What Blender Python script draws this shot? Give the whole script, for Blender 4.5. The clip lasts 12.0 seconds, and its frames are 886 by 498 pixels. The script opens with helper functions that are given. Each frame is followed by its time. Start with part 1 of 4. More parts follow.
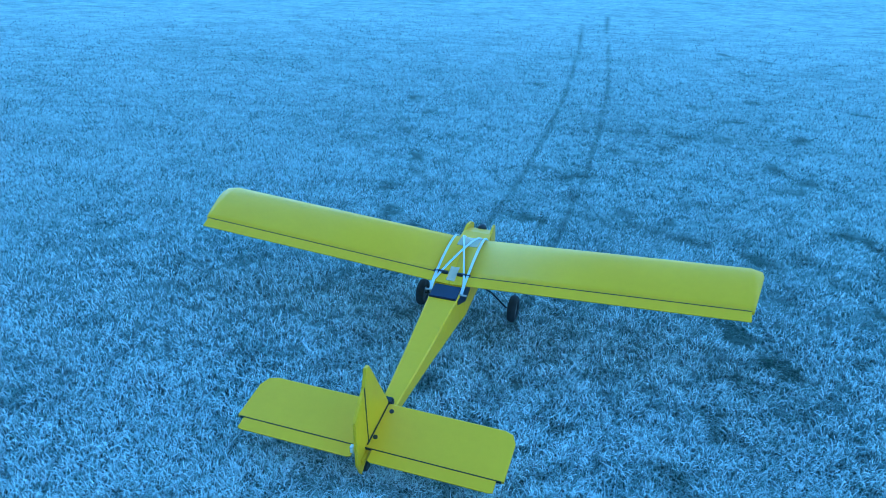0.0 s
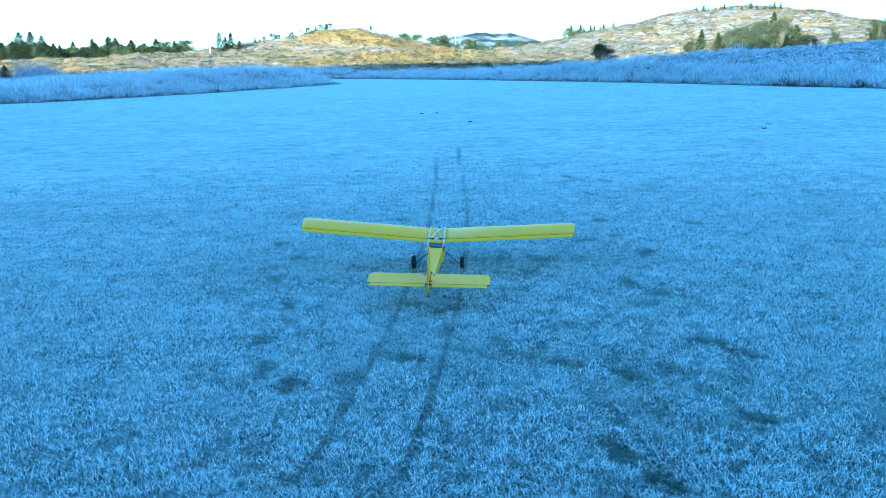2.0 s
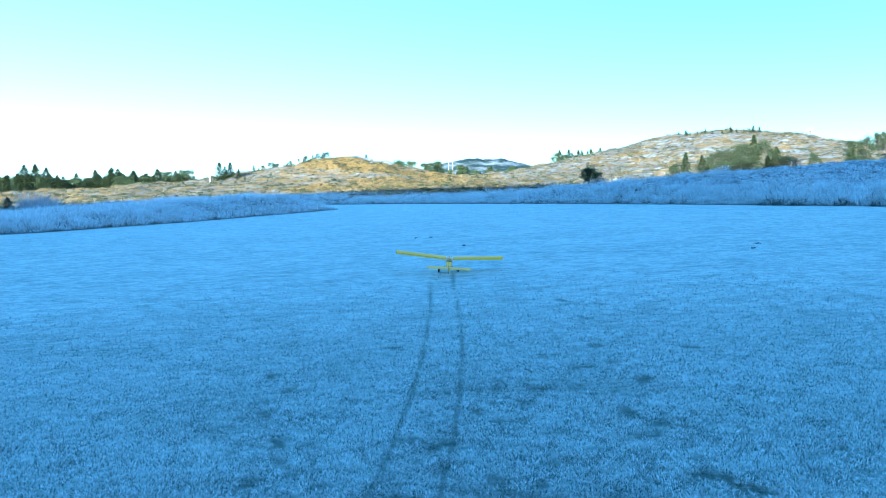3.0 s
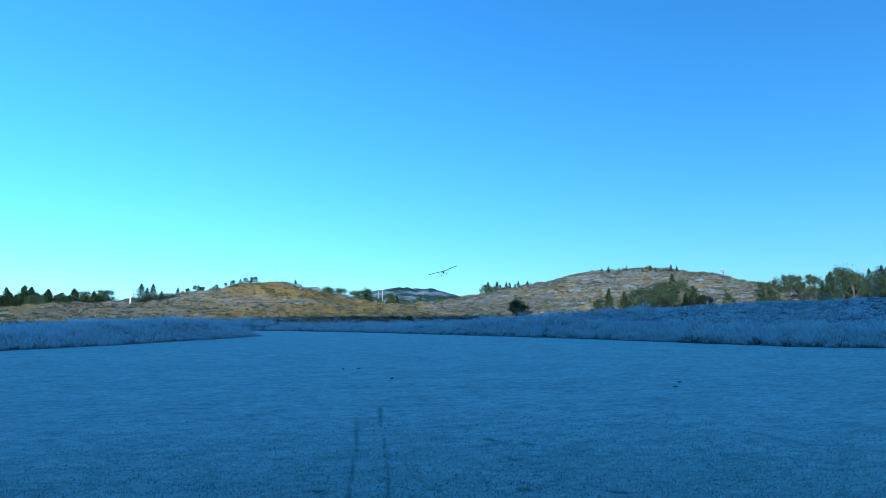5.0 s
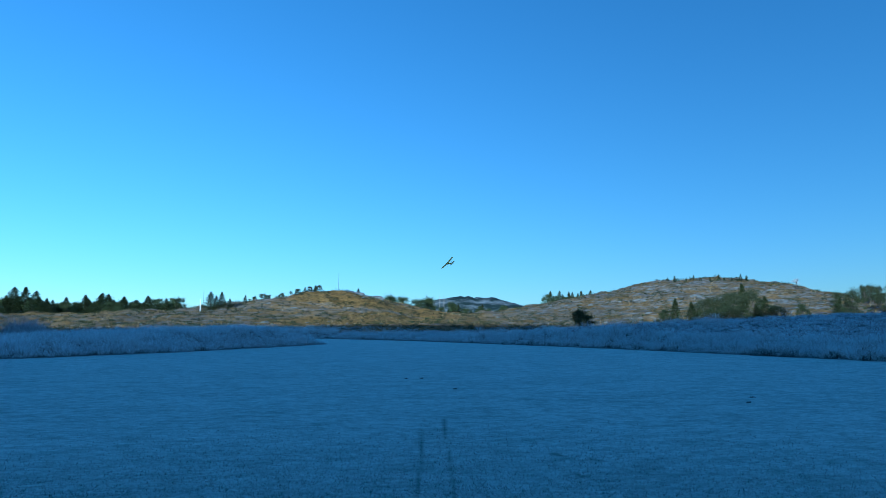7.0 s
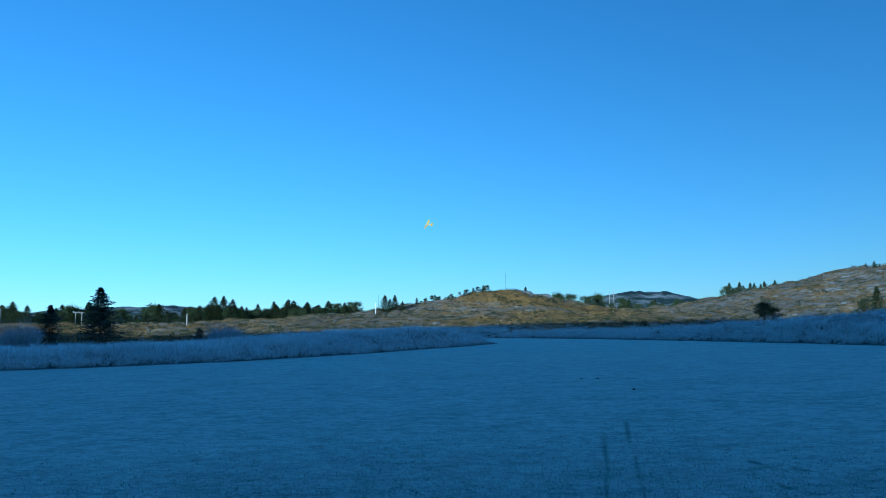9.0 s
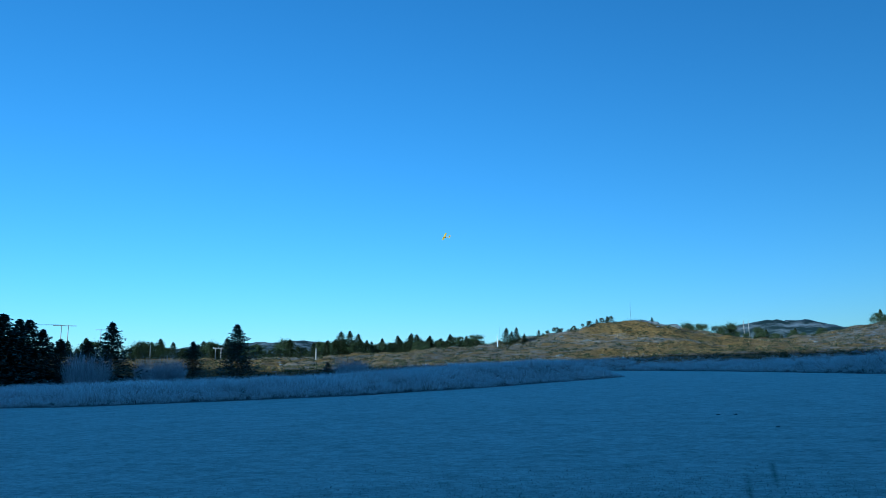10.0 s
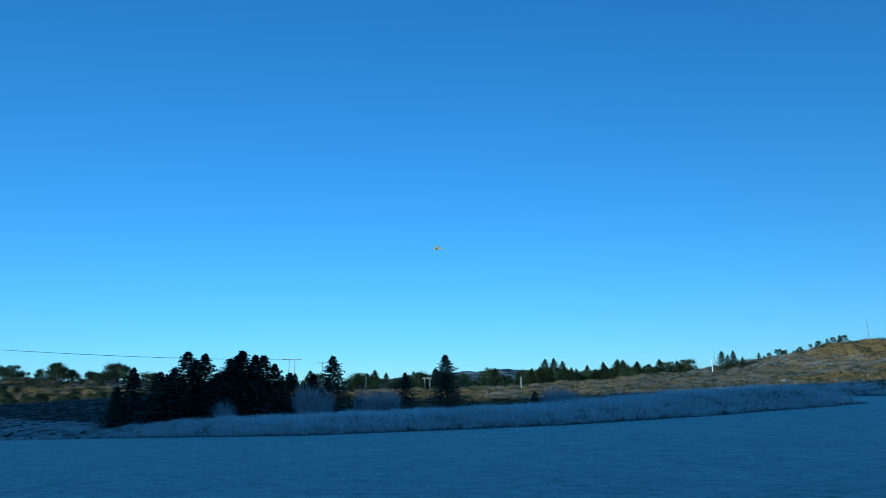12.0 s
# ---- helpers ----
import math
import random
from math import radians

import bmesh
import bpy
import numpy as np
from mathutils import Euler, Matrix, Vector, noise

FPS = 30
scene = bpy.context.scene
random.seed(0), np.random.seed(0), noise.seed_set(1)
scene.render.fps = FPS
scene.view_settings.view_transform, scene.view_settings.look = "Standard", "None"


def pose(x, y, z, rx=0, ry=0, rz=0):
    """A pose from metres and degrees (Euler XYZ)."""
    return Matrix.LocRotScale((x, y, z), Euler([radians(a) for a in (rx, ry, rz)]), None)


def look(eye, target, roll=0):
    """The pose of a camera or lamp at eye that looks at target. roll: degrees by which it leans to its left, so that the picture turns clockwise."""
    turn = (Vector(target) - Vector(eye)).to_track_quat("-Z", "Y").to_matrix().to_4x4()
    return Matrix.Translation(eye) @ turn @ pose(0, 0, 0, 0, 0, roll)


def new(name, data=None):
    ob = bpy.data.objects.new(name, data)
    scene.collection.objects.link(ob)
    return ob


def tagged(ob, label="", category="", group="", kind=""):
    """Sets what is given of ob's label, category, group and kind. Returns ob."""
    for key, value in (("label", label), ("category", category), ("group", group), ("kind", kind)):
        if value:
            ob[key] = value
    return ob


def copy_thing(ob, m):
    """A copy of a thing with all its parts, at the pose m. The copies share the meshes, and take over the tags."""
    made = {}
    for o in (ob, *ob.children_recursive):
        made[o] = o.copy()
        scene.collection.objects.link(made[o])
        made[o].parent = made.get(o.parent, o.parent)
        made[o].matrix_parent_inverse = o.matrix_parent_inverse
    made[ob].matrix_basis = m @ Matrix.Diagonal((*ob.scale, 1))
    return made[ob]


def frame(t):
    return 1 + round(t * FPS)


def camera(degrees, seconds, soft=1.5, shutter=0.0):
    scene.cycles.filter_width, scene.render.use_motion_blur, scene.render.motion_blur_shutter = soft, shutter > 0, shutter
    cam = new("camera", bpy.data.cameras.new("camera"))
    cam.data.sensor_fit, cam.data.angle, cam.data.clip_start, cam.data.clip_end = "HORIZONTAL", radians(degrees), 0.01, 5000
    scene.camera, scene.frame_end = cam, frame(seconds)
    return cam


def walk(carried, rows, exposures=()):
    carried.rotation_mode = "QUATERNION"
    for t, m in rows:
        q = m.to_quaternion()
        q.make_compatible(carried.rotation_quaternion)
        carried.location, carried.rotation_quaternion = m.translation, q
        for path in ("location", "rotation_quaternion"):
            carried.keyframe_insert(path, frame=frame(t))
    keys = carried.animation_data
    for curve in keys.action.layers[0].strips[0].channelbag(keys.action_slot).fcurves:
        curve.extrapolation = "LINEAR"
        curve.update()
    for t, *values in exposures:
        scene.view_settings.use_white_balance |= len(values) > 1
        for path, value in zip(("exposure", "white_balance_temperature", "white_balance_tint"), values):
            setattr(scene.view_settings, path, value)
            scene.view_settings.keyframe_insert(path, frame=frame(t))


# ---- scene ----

# ---------------------------------------------------------------- camera
cam = camera(62.3, 12.0, soft=0.6)
ROWS = [  # t, x, y, z, tip, turn, roll
    (0, 0.000, 0.000, 1.278, 67.81, 0.00, 2.43),
    (0.5, 0.000, -0.008, 1.281, 68.87, 0.86, 1.18),
    (1, -0.047, -0.017, 1.307, 71.64, -3.99, -0.96),
    (1.5, -0.037, -0.018, 1.325, 72.58, -8.84, -0.33),
    (2, -0.001, 0.001, 1.359, 77.78, -10.04, -0.92),
    (2.5, 0.015, 0.013, 1.386, 82.15, -10.26, -1.37),
    (3, 0.020, 0.028, 1.413, 87.21, -10.61, -1.81),
    (3.2, -0.004, 0.033, 1.414, 88.81, -10.93, -1.70),
    (4.8, 0.013, 0.066, 1.491, 96.44, -15.69, -1.19),
    (5, -0.012, -0.019, 1.494, 97.15, -16.33, -0.46),
    (5.5, -0.045, -0.041, 1.513, 97.82, -16.98, 1.18),
    (6, -0.037, -0.037, 1.524, 97.82, -16.50, 0.83),
    (6.5, -0.056, -0.018, 1.528, 97.85, -15.25, 0.21),
    (7, -0.046, 0.028, 1.532, 97.86, -11.50, 0.14),
    (7.2, -0.031, 0.031, 1.532, 97.91, -8.78, 0.31),
    (8.8, -0.128, 0.088, 1.593, 97.77, 0.40, -0.45),
    (9, -0.137, 0.096, 1.595, 97.80, 1.45, -0.80),
    (9.5, -0.180, 0.131, 1.584, 98.54, 6.90, -0.82),
    (10, -0.171, 0.174, 1.625, 100.47, 10.85, -0.90),
    (10.5, -0.190, 0.219, 1.663, 100.77, 16.10, -1.58),
    (11, -0.245, 0.258, 1.668, 100.72, 20.28, -0.58),
    (11.5, -0.336, 0.306, 1.679, 101.14, 23.42, -0.59),
    (12, -0.402, 0.334, 1.684, 102.85, 26.45, -1.12),
]
# the automatic exposure closes as the sky comes into view
EXPOSURES = [
    (0.0, 2.8, 4150, -6), (1.0, 2.8, 4150, -6), (1.6, 2.82, 4150, -6), (2.5, 2.8, 4200, -6), (3.0, 2.56, 4200, -4), (3.4, 2.0, 4100, -2),
    (4.8, 1.12, 3850, -2), (5.5, 0.73, 3820, -3), (7.0, 0.53, 3800, -3), (9.5, 0.3, 3750, -5), (12.0, 0.08, 3740, -6),
]
walk(cam, [(t, pose(x, y, z) @ pose(0, 0, 0, 0, 0, turn) @ pose(0, 0, 0, tip) @ pose(0, 0, 0, 0, 0, roll)) for t, x, y, z, tip, turn, roll in ROWS], EXPOSURES)

# ---------------------------------------------------------------- world and sun
SUN_AZ, SUN_EL = radians(-145), radians(9)  # azimuth from +y towards +x: low, behind and to the left
world = bpy.data.worlds.new("winter_sky")
scene.world = world
world.use_nodes = True
wn = world.node_tree
sky = wn.nodes.new("ShaderNodeTexSky")
sky.sky_type = "NISHITA"
sky.sun_disc = False
sky.sun_elevation, sky.sun_rotation = SUN_EL, -SUN_AZ
sky.air_density, sky.dust_density, sky.ozone_density = 1.0, 0.25, 2.0
wn.links.new(sky.outputs[0], wn.nodes["Background"].inputs["Color"])
wn.nodes["Background"].inputs["Strength"].default_value = 0.105
lamp = bpy.data.lights.new("sun", "SUN")
lamp.energy, lamp.angle, lamp.color = 4.8, radians(0.5), (1.0, 0.83, 0.58)
toward_sun = Vector((math.sin(SUN_AZ) * math.cos(SUN_EL), math.cos(SUN_AZ) * math.cos(SUN_EL), math.sin(SUN_EL)))
sun = new("sun", lamp)
sun.matrix_world = look(toward_sun * 400, (0, 0, 0))

# ---------------------------------------------------------------- materials
def material(name, rough=0.8, metal=0.0):
    m = bpy.data.materials.new(name)
    m.use_nodes = True
    b = m.node_tree.nodes["Principled BSDF"]
    b.inputs["Roughness"].default_value, b.inputs["Metallic"].default_value = rough, metal
    return m, m.node_tree, b


def noise_at(nt, scale, detail=6.0, stretch=(1, 1, 1), rough=0.6):
    tc = nt.nodes.new("ShaderNodeTexCoord")
    mp = nt.nodes.new("ShaderNodeMapping")
    mp.inputs["Scale"].default_value = stretch
    n = nt.nodes.new("ShaderNodeTexNoise")
    n.inputs["Scale"].default_value, n.inputs["Detail"].default_value, n.inputs["Roughness"].default_value = scale, detail, rough
    nt.links.new(tc.outputs["Object"], mp.inputs[0])
    nt.links.new(mp.outputs[0], n.inputs["Vector"])
    return n.outputs["Fac"]


def ramp(nt, fac, stops):
    r = nt.nodes.new("ShaderNodeValToRGB")
    while len(r.color_ramp.elements) < len(stops):
        r.color_ramp.elements.new(0.5)
    for e, (p, c) in zip(r.color_ramp.elements, stops):
        e.position, e.color = p, (*c, 1) if len(c) == 3 else c
    nt.links.new(fac, r.inputs[0])
    return r.outputs[0]


def mix(nt, fac, a, b, how="MIX"):
    m = nt.nodes.new("ShaderNodeMix")
    m.data_type, m.blend_type = "RGBA", how
    for socket, v in ((m.inputs[0], fac), (m.inputs[6], a), (m.inputs[7], b)):
        if isinstance(v, (int, float)):
            socket.default_value = v
        elif isinstance(v, tuple):
            socket.default_value = (*v, 1)
        else:
            nt.links.new(v, socket)
    return m.outputs[2]


def attribute(nt, name):
    a = nt.nodes.new("ShaderNodeAttribute")
    a.attribute_name = name
    return a.outputs["Fac"]


def bump(nt, b, height, strength, distance):
    n = nt.nodes.new("ShaderNodeBump")
    n.inputs["Strength"].default_value, n.inputs["Distance"].default_value = strength, distance
    nt.links.new(height, n.inputs["Height"])
    nt.links.new(n.outputs[0], b.inputs["Normal"])


def island_random(nt):
    return nt.nodes.new("ShaderNodeNewGeometry").outputs["Random Per Island"]


def simple(name, low, high, scale=8.0, rough=0.8, metal=0.0, relief=0.0, stretch=(1, 1, 1)):
    """A surface that varies between two colours at two scales."""
    m, nt, b = material(name, rough, metal)
    n = noise_at(nt, scale, stretch=stretch)
    fine = noise_at(nt, scale * 9, stretch=stretch)
    c = mix(nt, 0.3, ramp(nt, n, ((0.3, low), (0.7, high))), ramp(nt, fine, ((0.3, low), (0.7, high))))
    nt.links.new(c, b.inputs["Base Color"])
    if relief:
        bump(nt, b, fine, 0.5, relief)
    return m


def blades(name, stops, rough=0.7, worn=None, foot=None, reach=0.5):
    """Leaves and stalks, each of its own shade."""
    m, nt, b = material(name, rough)
    c = ramp(nt, island_random(nt), stops)
    # dark towards the foot: less frost, and shade low among stalks painted in
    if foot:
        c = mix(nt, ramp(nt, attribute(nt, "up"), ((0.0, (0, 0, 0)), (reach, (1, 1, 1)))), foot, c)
    if worn:
        # pits between tufts: short grass, with shaded frost painted as dark blue-green
        c = mix(nt, attribute(nt, "thin"), c, (0.09, 0.15, 0.13))
        c = mix(nt, attribute(nt, "trodden"), c, worn)
    nt.links.new(c, b.inputs["Base Color"])
    b.inputs["Specular IOR Level"].default_value = 0.25
    return m


def ground_material():
    """Frosted lawn, rough frosted heath and sunlit hill, by where the sheet lies."""
    m, nt, b = material("frosted_ground", 0.9)
    b.inputs["Specular IOR Level"].default_value = 0.1
    grain, tuft = noise_at(nt, 40, 5, (0.6, 1.3, 1)), noise_at(nt, 9, 6, (0.7, 1.3, 1), 0.7)
    patch, streak = noise_at(nt, 0.6, 5), noise_at(nt, 2.6, 8, (0.7, 1.2, 1), 0.7)
    lawn = ramp(nt, grain, ((0.40, (0.30, 0.37, 0.33)), (0.58, (0.84, 0.90, 0.84))))
    # dark pits between tufts: unfrosted grass, with their shade painted in
    lawn = mix(nt, 0.60, lawn, ramp(nt, tuft, ((0.40, (0.15, 0.22, 0.18)), (0.58, (0.78, 0.85, 0.80)))))
    lawn = mix(nt, 0.34, lawn, ramp(nt, streak, ((0.38, (0.15, 0.22, 0.18)), (0.56, (0.78, 0.85, 0.79)))))
    lawn = mix(nt, 0.25, lawn, ramp(nt, patch, ((0.3, (0.38, 0.46, 0.41)), (0.7, (0.74, 0.81, 0.75)))))
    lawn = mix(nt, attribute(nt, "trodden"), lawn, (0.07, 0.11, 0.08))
    # darker ground beneath the lawn blades, out to 4 m from the camera
    lawn = mix(nt, attribute(nt, "under_blades"), lawn, ramp(nt, tuft, ((0.35, (0.02, 0.03, 0.02)), (0.7, (0.10, 0.13, 0.11)))))
    heath = ramp(nt, noise_at(nt, 2.6, 8), ((0.35, (0.10, 0.10, 0.09)), (0.50, (0.36, 0.39, 0.40)), (0.64, (0.74, 0.79, 0.82))))
    # near black between mounds and below reeds: no frost, and shade painted in
    heath = mix(nt, attribute(nt, "gap_shade"), heath, ramp(nt, noise_at(nt, 3.0, 6), ((0.4, (0.012, 0.012, 0.010)), (0.7, (0.09, 0.09, 0.08)))))
    rust = ramp(nt, noise_at(nt, 0.35, 10, (1, 1, 1), 0.75), ((0.3, (0.05, 0.055, 0.02)), (0.43, (0.15, 0.10, 0.025)), (0.56, (0.33, 0.18, 0.04)), (0.75, (0.38, 0.26, 0.08))))
    rust = mix(nt, 0.55, rust, ramp(nt, noise_at(nt, 2.2, 7), ((0.42, (0.02, 0.024, 0.010)), (0.58, (0.36, 0.22, 0.07)))))
    rock = ramp(nt, noise_at(nt, 0.09, 7, (0.5, 1.3, 1), 0.7), ((0.50, (0, 0, 0)), (0.60, (0.85, 0.85, 0.85))))
    rime = ramp(nt, noise_at(nt, 1.1, 9, (0.6, 1, 1), 0.75), ((0.38, (0.05, 0.05, 0.04)), (0.6, (0.38, 0.40, 0.42))))
    ledge = ramp(nt, noise_at(nt, 0.55, 9, (0.30, 0.6, 2.4), 0.78), ((0.44, (0, 0, 0)), (0.62, (1, 1, 1))))
    frosted = mix(nt, ledge, mix(nt, 0.40, rust, (0.05, 0.045, 0.03)), ramp(nt, noise_at(nt, 1.6, 9, (0.5, 1, 2.0), 0.75), ((0.40, (0.04, 0.04, 0.035)), (0.64, (0.40, 0.43, 0.46)))))
    hill = mix(nt, mix(nt, 0.5, rock, (0, 0, 0)), rust, rime)
    hill = mix(nt, attribute(nt, "rimed"), hill, frosted)
    hill = mix(nt, attribute(nt, "far"), hill, ramp(nt, noise_at(nt, 0.045, 9, (1, 1, 2.5), 0.7), ((0.44, (0.03, 0.045, 0.04)), (0.64, (0.28, 0.29, 0.29)))))
    heath = mix(nt, attribute(nt, "bare"), heath, ramp(nt, noise_at(nt, 1.0, 8), ((0.45, (0.02, 0.02, 0.015)), (0.72, (0.16, 0.16, 0.15)))))
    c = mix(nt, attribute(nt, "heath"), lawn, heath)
    c = mix(nt, attribute(nt, "hill"), c, hill)
    nt.links.new(c, b.inputs["Base Color"])
    bump(nt, b, tuft, 1.0, 0.09)
    return m


GROUND = ground_material()
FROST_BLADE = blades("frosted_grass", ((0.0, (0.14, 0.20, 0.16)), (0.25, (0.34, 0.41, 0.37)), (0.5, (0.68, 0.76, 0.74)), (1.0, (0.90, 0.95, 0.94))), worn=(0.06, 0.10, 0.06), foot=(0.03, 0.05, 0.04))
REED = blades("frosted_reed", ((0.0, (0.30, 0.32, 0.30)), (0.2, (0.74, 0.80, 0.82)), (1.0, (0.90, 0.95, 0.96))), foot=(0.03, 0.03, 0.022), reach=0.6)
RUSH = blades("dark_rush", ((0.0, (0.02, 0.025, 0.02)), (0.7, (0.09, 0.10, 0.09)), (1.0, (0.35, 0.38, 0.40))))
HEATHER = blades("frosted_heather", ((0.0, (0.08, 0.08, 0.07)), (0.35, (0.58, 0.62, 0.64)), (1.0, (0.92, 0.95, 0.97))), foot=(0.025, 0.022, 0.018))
DRY_GRASS = blades("dry_hill_grass", ((0.0, (0.04, 0.045, 0.02)), (0.4, (0.20, 0.13, 0.04)), (0.8, (0.42, 0.26, 0.08)), (1.0, (0.46, 0.40, 0.28))))
SPRUCE = blades("spruce_needles", ((0.0, (0.020, 0.032, 0.024)), (0.6, (0.045, 0.068, 0.050)), (1.0, (0.11, 0.135, 0.12))))
PINE = blades("pine_needles", ((0.0, (0.020, 0.030, 0.010)), (0.6, (0.050, 0.068, 0.022)), (1.0, (0.11, 0.125, 0.042))))
SCRUB_SHADED_PINE = blades("scrub_and_shaded_pine", ((0.0, (0.010, 0.018, 0.007)), (0.6, (0.035, 0.048, 0.017)), (1.0, (0.09, 0.085, 0.032))))
TWIG = blades("frosted_twig", ((0.0, (0.20, 0.20, 0.21)), (1.0, (0.60, 0.64, 0.68))))
BARK = simple("bark", (0.05, 0.04, 0.03), (0.13, 0.10, 0.08), 6, 0.9, relief=0.02)
ROCK = simple("hill_rock", (0.07, 0.07, 0.065), (0.25, 0.245, 0.235), 1.5, 0.9, relief=0.03)
POLE_WOOD = simple("pole_wood", (0.26, 0.22, 0.18), (0.46, 0.42, 0.36), 3, 0.8, relief=0.01, stretch=(1, 1, 0.1))
WHITE_POST = simple("white_paint", (0.68, 0.68, 0.66), (0.82, 0.82, 0.80), 3, 0.6)
WIRE = simple("wire", (0.05, 0.05, 0.05), (0.10, 0.10, 0.10), 3, 0.6)
YELLOW = simple("yellow_film", (0.73, 0.435, 0.001), (0.79, 0.485, 0.002), 5, 0.42, relief=0.0004)
YELLOW.node_tree.nodes["Principled BSDF"].inputs["Specular IOR Level"].default_value = 0.3
DARK_LINE = simple("hinge_gap", (0.015, 0.015, 0.01), (0.04, 0.035, 0.02), 20, 0.7)
NAVY = simple("navy_film", (0.008, 0.010, 0.03), (0.015, 0.018, 0.05), 12, 0.35)
BLACK = simple("black_plastic", (0.012, 0.012, 0.012), (0.03, 0.03, 0.03), 20, 0.5)
RUBBER = simple("rubber_tyre", (0.012, 0.012, 0.013), (0.035, 0.035, 0.035), 40, 0.85)
STEEL = simple("steel_wire", (0.18, 0.18, 0.18), (0.30, 0.30, 0.30), 40, 0.35, 0.9)
BAND = simple("white_rubber_band", (0.66, 0.67, 0.66), (0.80, 0.80, 0.78), 30, 0.7)
TAPE = simple("clear_tape", (0.62, 0.62, 0.50), (0.74, 0.74, 0.66), 30, 0.25)
TAPE.node_tree.nodes["Principled BSDF"].inputs["Alpha"].default_value = 0.45


# ---------------------------------------------------------------- mesh helpers
def mesh_object(name, verts, faces, mat, parent=None, label="", smooth=False, attributes=None):
    """faces: an (n, 3) or (n, 4) array."""
    verts, faces = np.asarray(verts, np.float32), np.asarray(faces, np.int32)
    me = bpy.data.meshes.new(name)
    n, k = faces.shape
    me.vertices.add(len(verts))
    me.vertices.foreach_set("co", verts.ravel())
    me.loops.add(n * k)
    me.loops.foreach_set("vertex_index", faces.ravel())
    me.polygons.add(n)
    me.polygons.foreach_set("loop_start", np.arange(0, n * k, k, dtype=np.int32))
    me.polygons.foreach_set("use_smooth", np.full(n, smooth))
    for key, values in (attributes or {}).items():
        me.attributes.new(key, "FLOAT", "POINT").data.foreach_set("value", np.asarray(values, np.float32))
    me.update(calc_edges=True)
    me.materials.append(mat)
    ob = new(name, me)
    if parent:
        ob.parent = parent
    if label:
        ob["label"] = label
    return ob


def part(name, bm, mat, parent=None, label="", smooth=False):
    """Link a bmesh as one mesh object under a thing or a part."""
    me = bpy.data.meshes.new(name)
    bmesh.ops.recalc_face_normals(bm, faces=bm.faces)
    for f in bm.faces:
        f.smooth = smooth
    bm.to_mesh(me)
    bm.free()
    me.materials.append(mat)
    ob = new(name, me)
    if parent:
        ob.parent = parent
    if label:
        ob["label"] = label
    return ob


def box(bm, lo, hi, bevel=0.0):
    c, s = [(a + b) / 2 for a, b in zip(lo, hi)], [b - a for a, b in zip(lo, hi)]
    made = bmesh.ops.create_cube(bm, size=1, matrix=Matrix.Translation(c) @ Matrix.Diagonal((*s, 1)))
    if bevel:
        bmesh.ops.bevel(bm, geom=list({e for v in made["verts"] for e in v.link_edges}), offset=bevel, segments=2, affect="EDGES")


def tube(bm, points, radius, sides=8):
    """A round bar along points; radius may be a list."""
    points = [Vector(p) for p in points]
    radii = radius if isinstance(radius, (list, tuple)) else [radius] * len(points)
    rings = []
    for i, p in enumerate(points):
        d = (points[min(i + 1, len(points) - 1)] - points[max(i - 1, 0)]).normalized()
        u = d.cross(Vector((0, 0, 1)) if abs(d.z) < 0.9 else Vector((1, 0, 0))).normalized()
        v = d.cross(u)
        rings.append([bm.verts.new(p + radii[i] * (math.cos(a) * u + math.sin(a) * v)) for a in (2 * math.pi * k / sides for k in range(sides))])
    for a, b in zip(rings, rings[1:]):
        for k in range(sides):
            bm.faces.new((a[k], a[(k + 1) % sides], b[(k + 1) % sides], b[k]))
    bm.faces.new(rings[0][::-1])
    bm.faces.new(rings[-1])


def loft(bm, sections):
    """Skin closed sections of equal length, capped at both ends."""
    rings = [[bm.verts.new(p) for p in s] for s in sections]
    n = len(rings[0])
    for a, b in zip(rings, rings[1:]):
        for k in range(n):
            bm.faces.new((a[k], a[(k + 1) % n], b[(k + 1) % n], b[k]))
    bm.faces.new(rings[0][::-1])
    bm.faces.new(rings[-1])


# ---------------------------------------------------------------- the lie of the land
FIELD_LEFT = [(-200, 56), (-64, 39), (-46, 37.7), (-27, 35.2), (-19, 37.8), (-12.6, 40.8), (-7, 47.6), (0.2, 60.0), (3.1, 66.3)]
FIELD_RIGHT = [(-7, 78), (-4, 98), (4.3, 97), (8.8, 86), (13.2, 75), (18.4, 56), (21.4, 43.6), (23, 34), (24.2, 26.4), (28, 22), (70, -2), (200, -42)]
OUTLINE = np.array(FIELD_LEFT + FIELD_RIGHT + [(200, -62), (-200, -62)], float)
# hills: x, y, height, half-widths along and across, turn in degrees
HILLS = [
    (11, 165, 5.0, 13, 18, 0), (-8, 158, 2.5, 18, 20, 0), (26, 178, 0.5, 16, 22, 0), (66, 182, 2.4, 15, 26, -10), (75, 172, 3.2, 22, 26, -25), (97, 160, 7.8, 17, 24, -30), (116, 146, 2.3, 15, 24, -30),
    (30, 53, 0.5, 10, 9, -45), (44, 50, 0.7, 12, 10, -40), (58, 42, 1.2, 14, 12, -30), (-92, 74, 2.5, 24, 16, 30), (-165, 112, 6.2, 48, 24, 56), (-6, 60, 0.55, 9, 4, 48), (140, 135, 3.0, 30, 40, 0), (-45, 190, 2.3, 40, 40, 20),
    # the last here is an unseen knoll, added to keep the aeroplane in shade
    (150, 850, 20, 70, 80, 0), (215, 880, 24, 60, 80, 0), (310, 900, 26, 80, 80, 0), (-640, 1350, 38, 150, 100, 30), (-480, 1400, 36, 150, 100, 20), (-1000, 1100, 38, 300, 120, 40), (-130, -118, 7.5, 18, 30, 0),
]
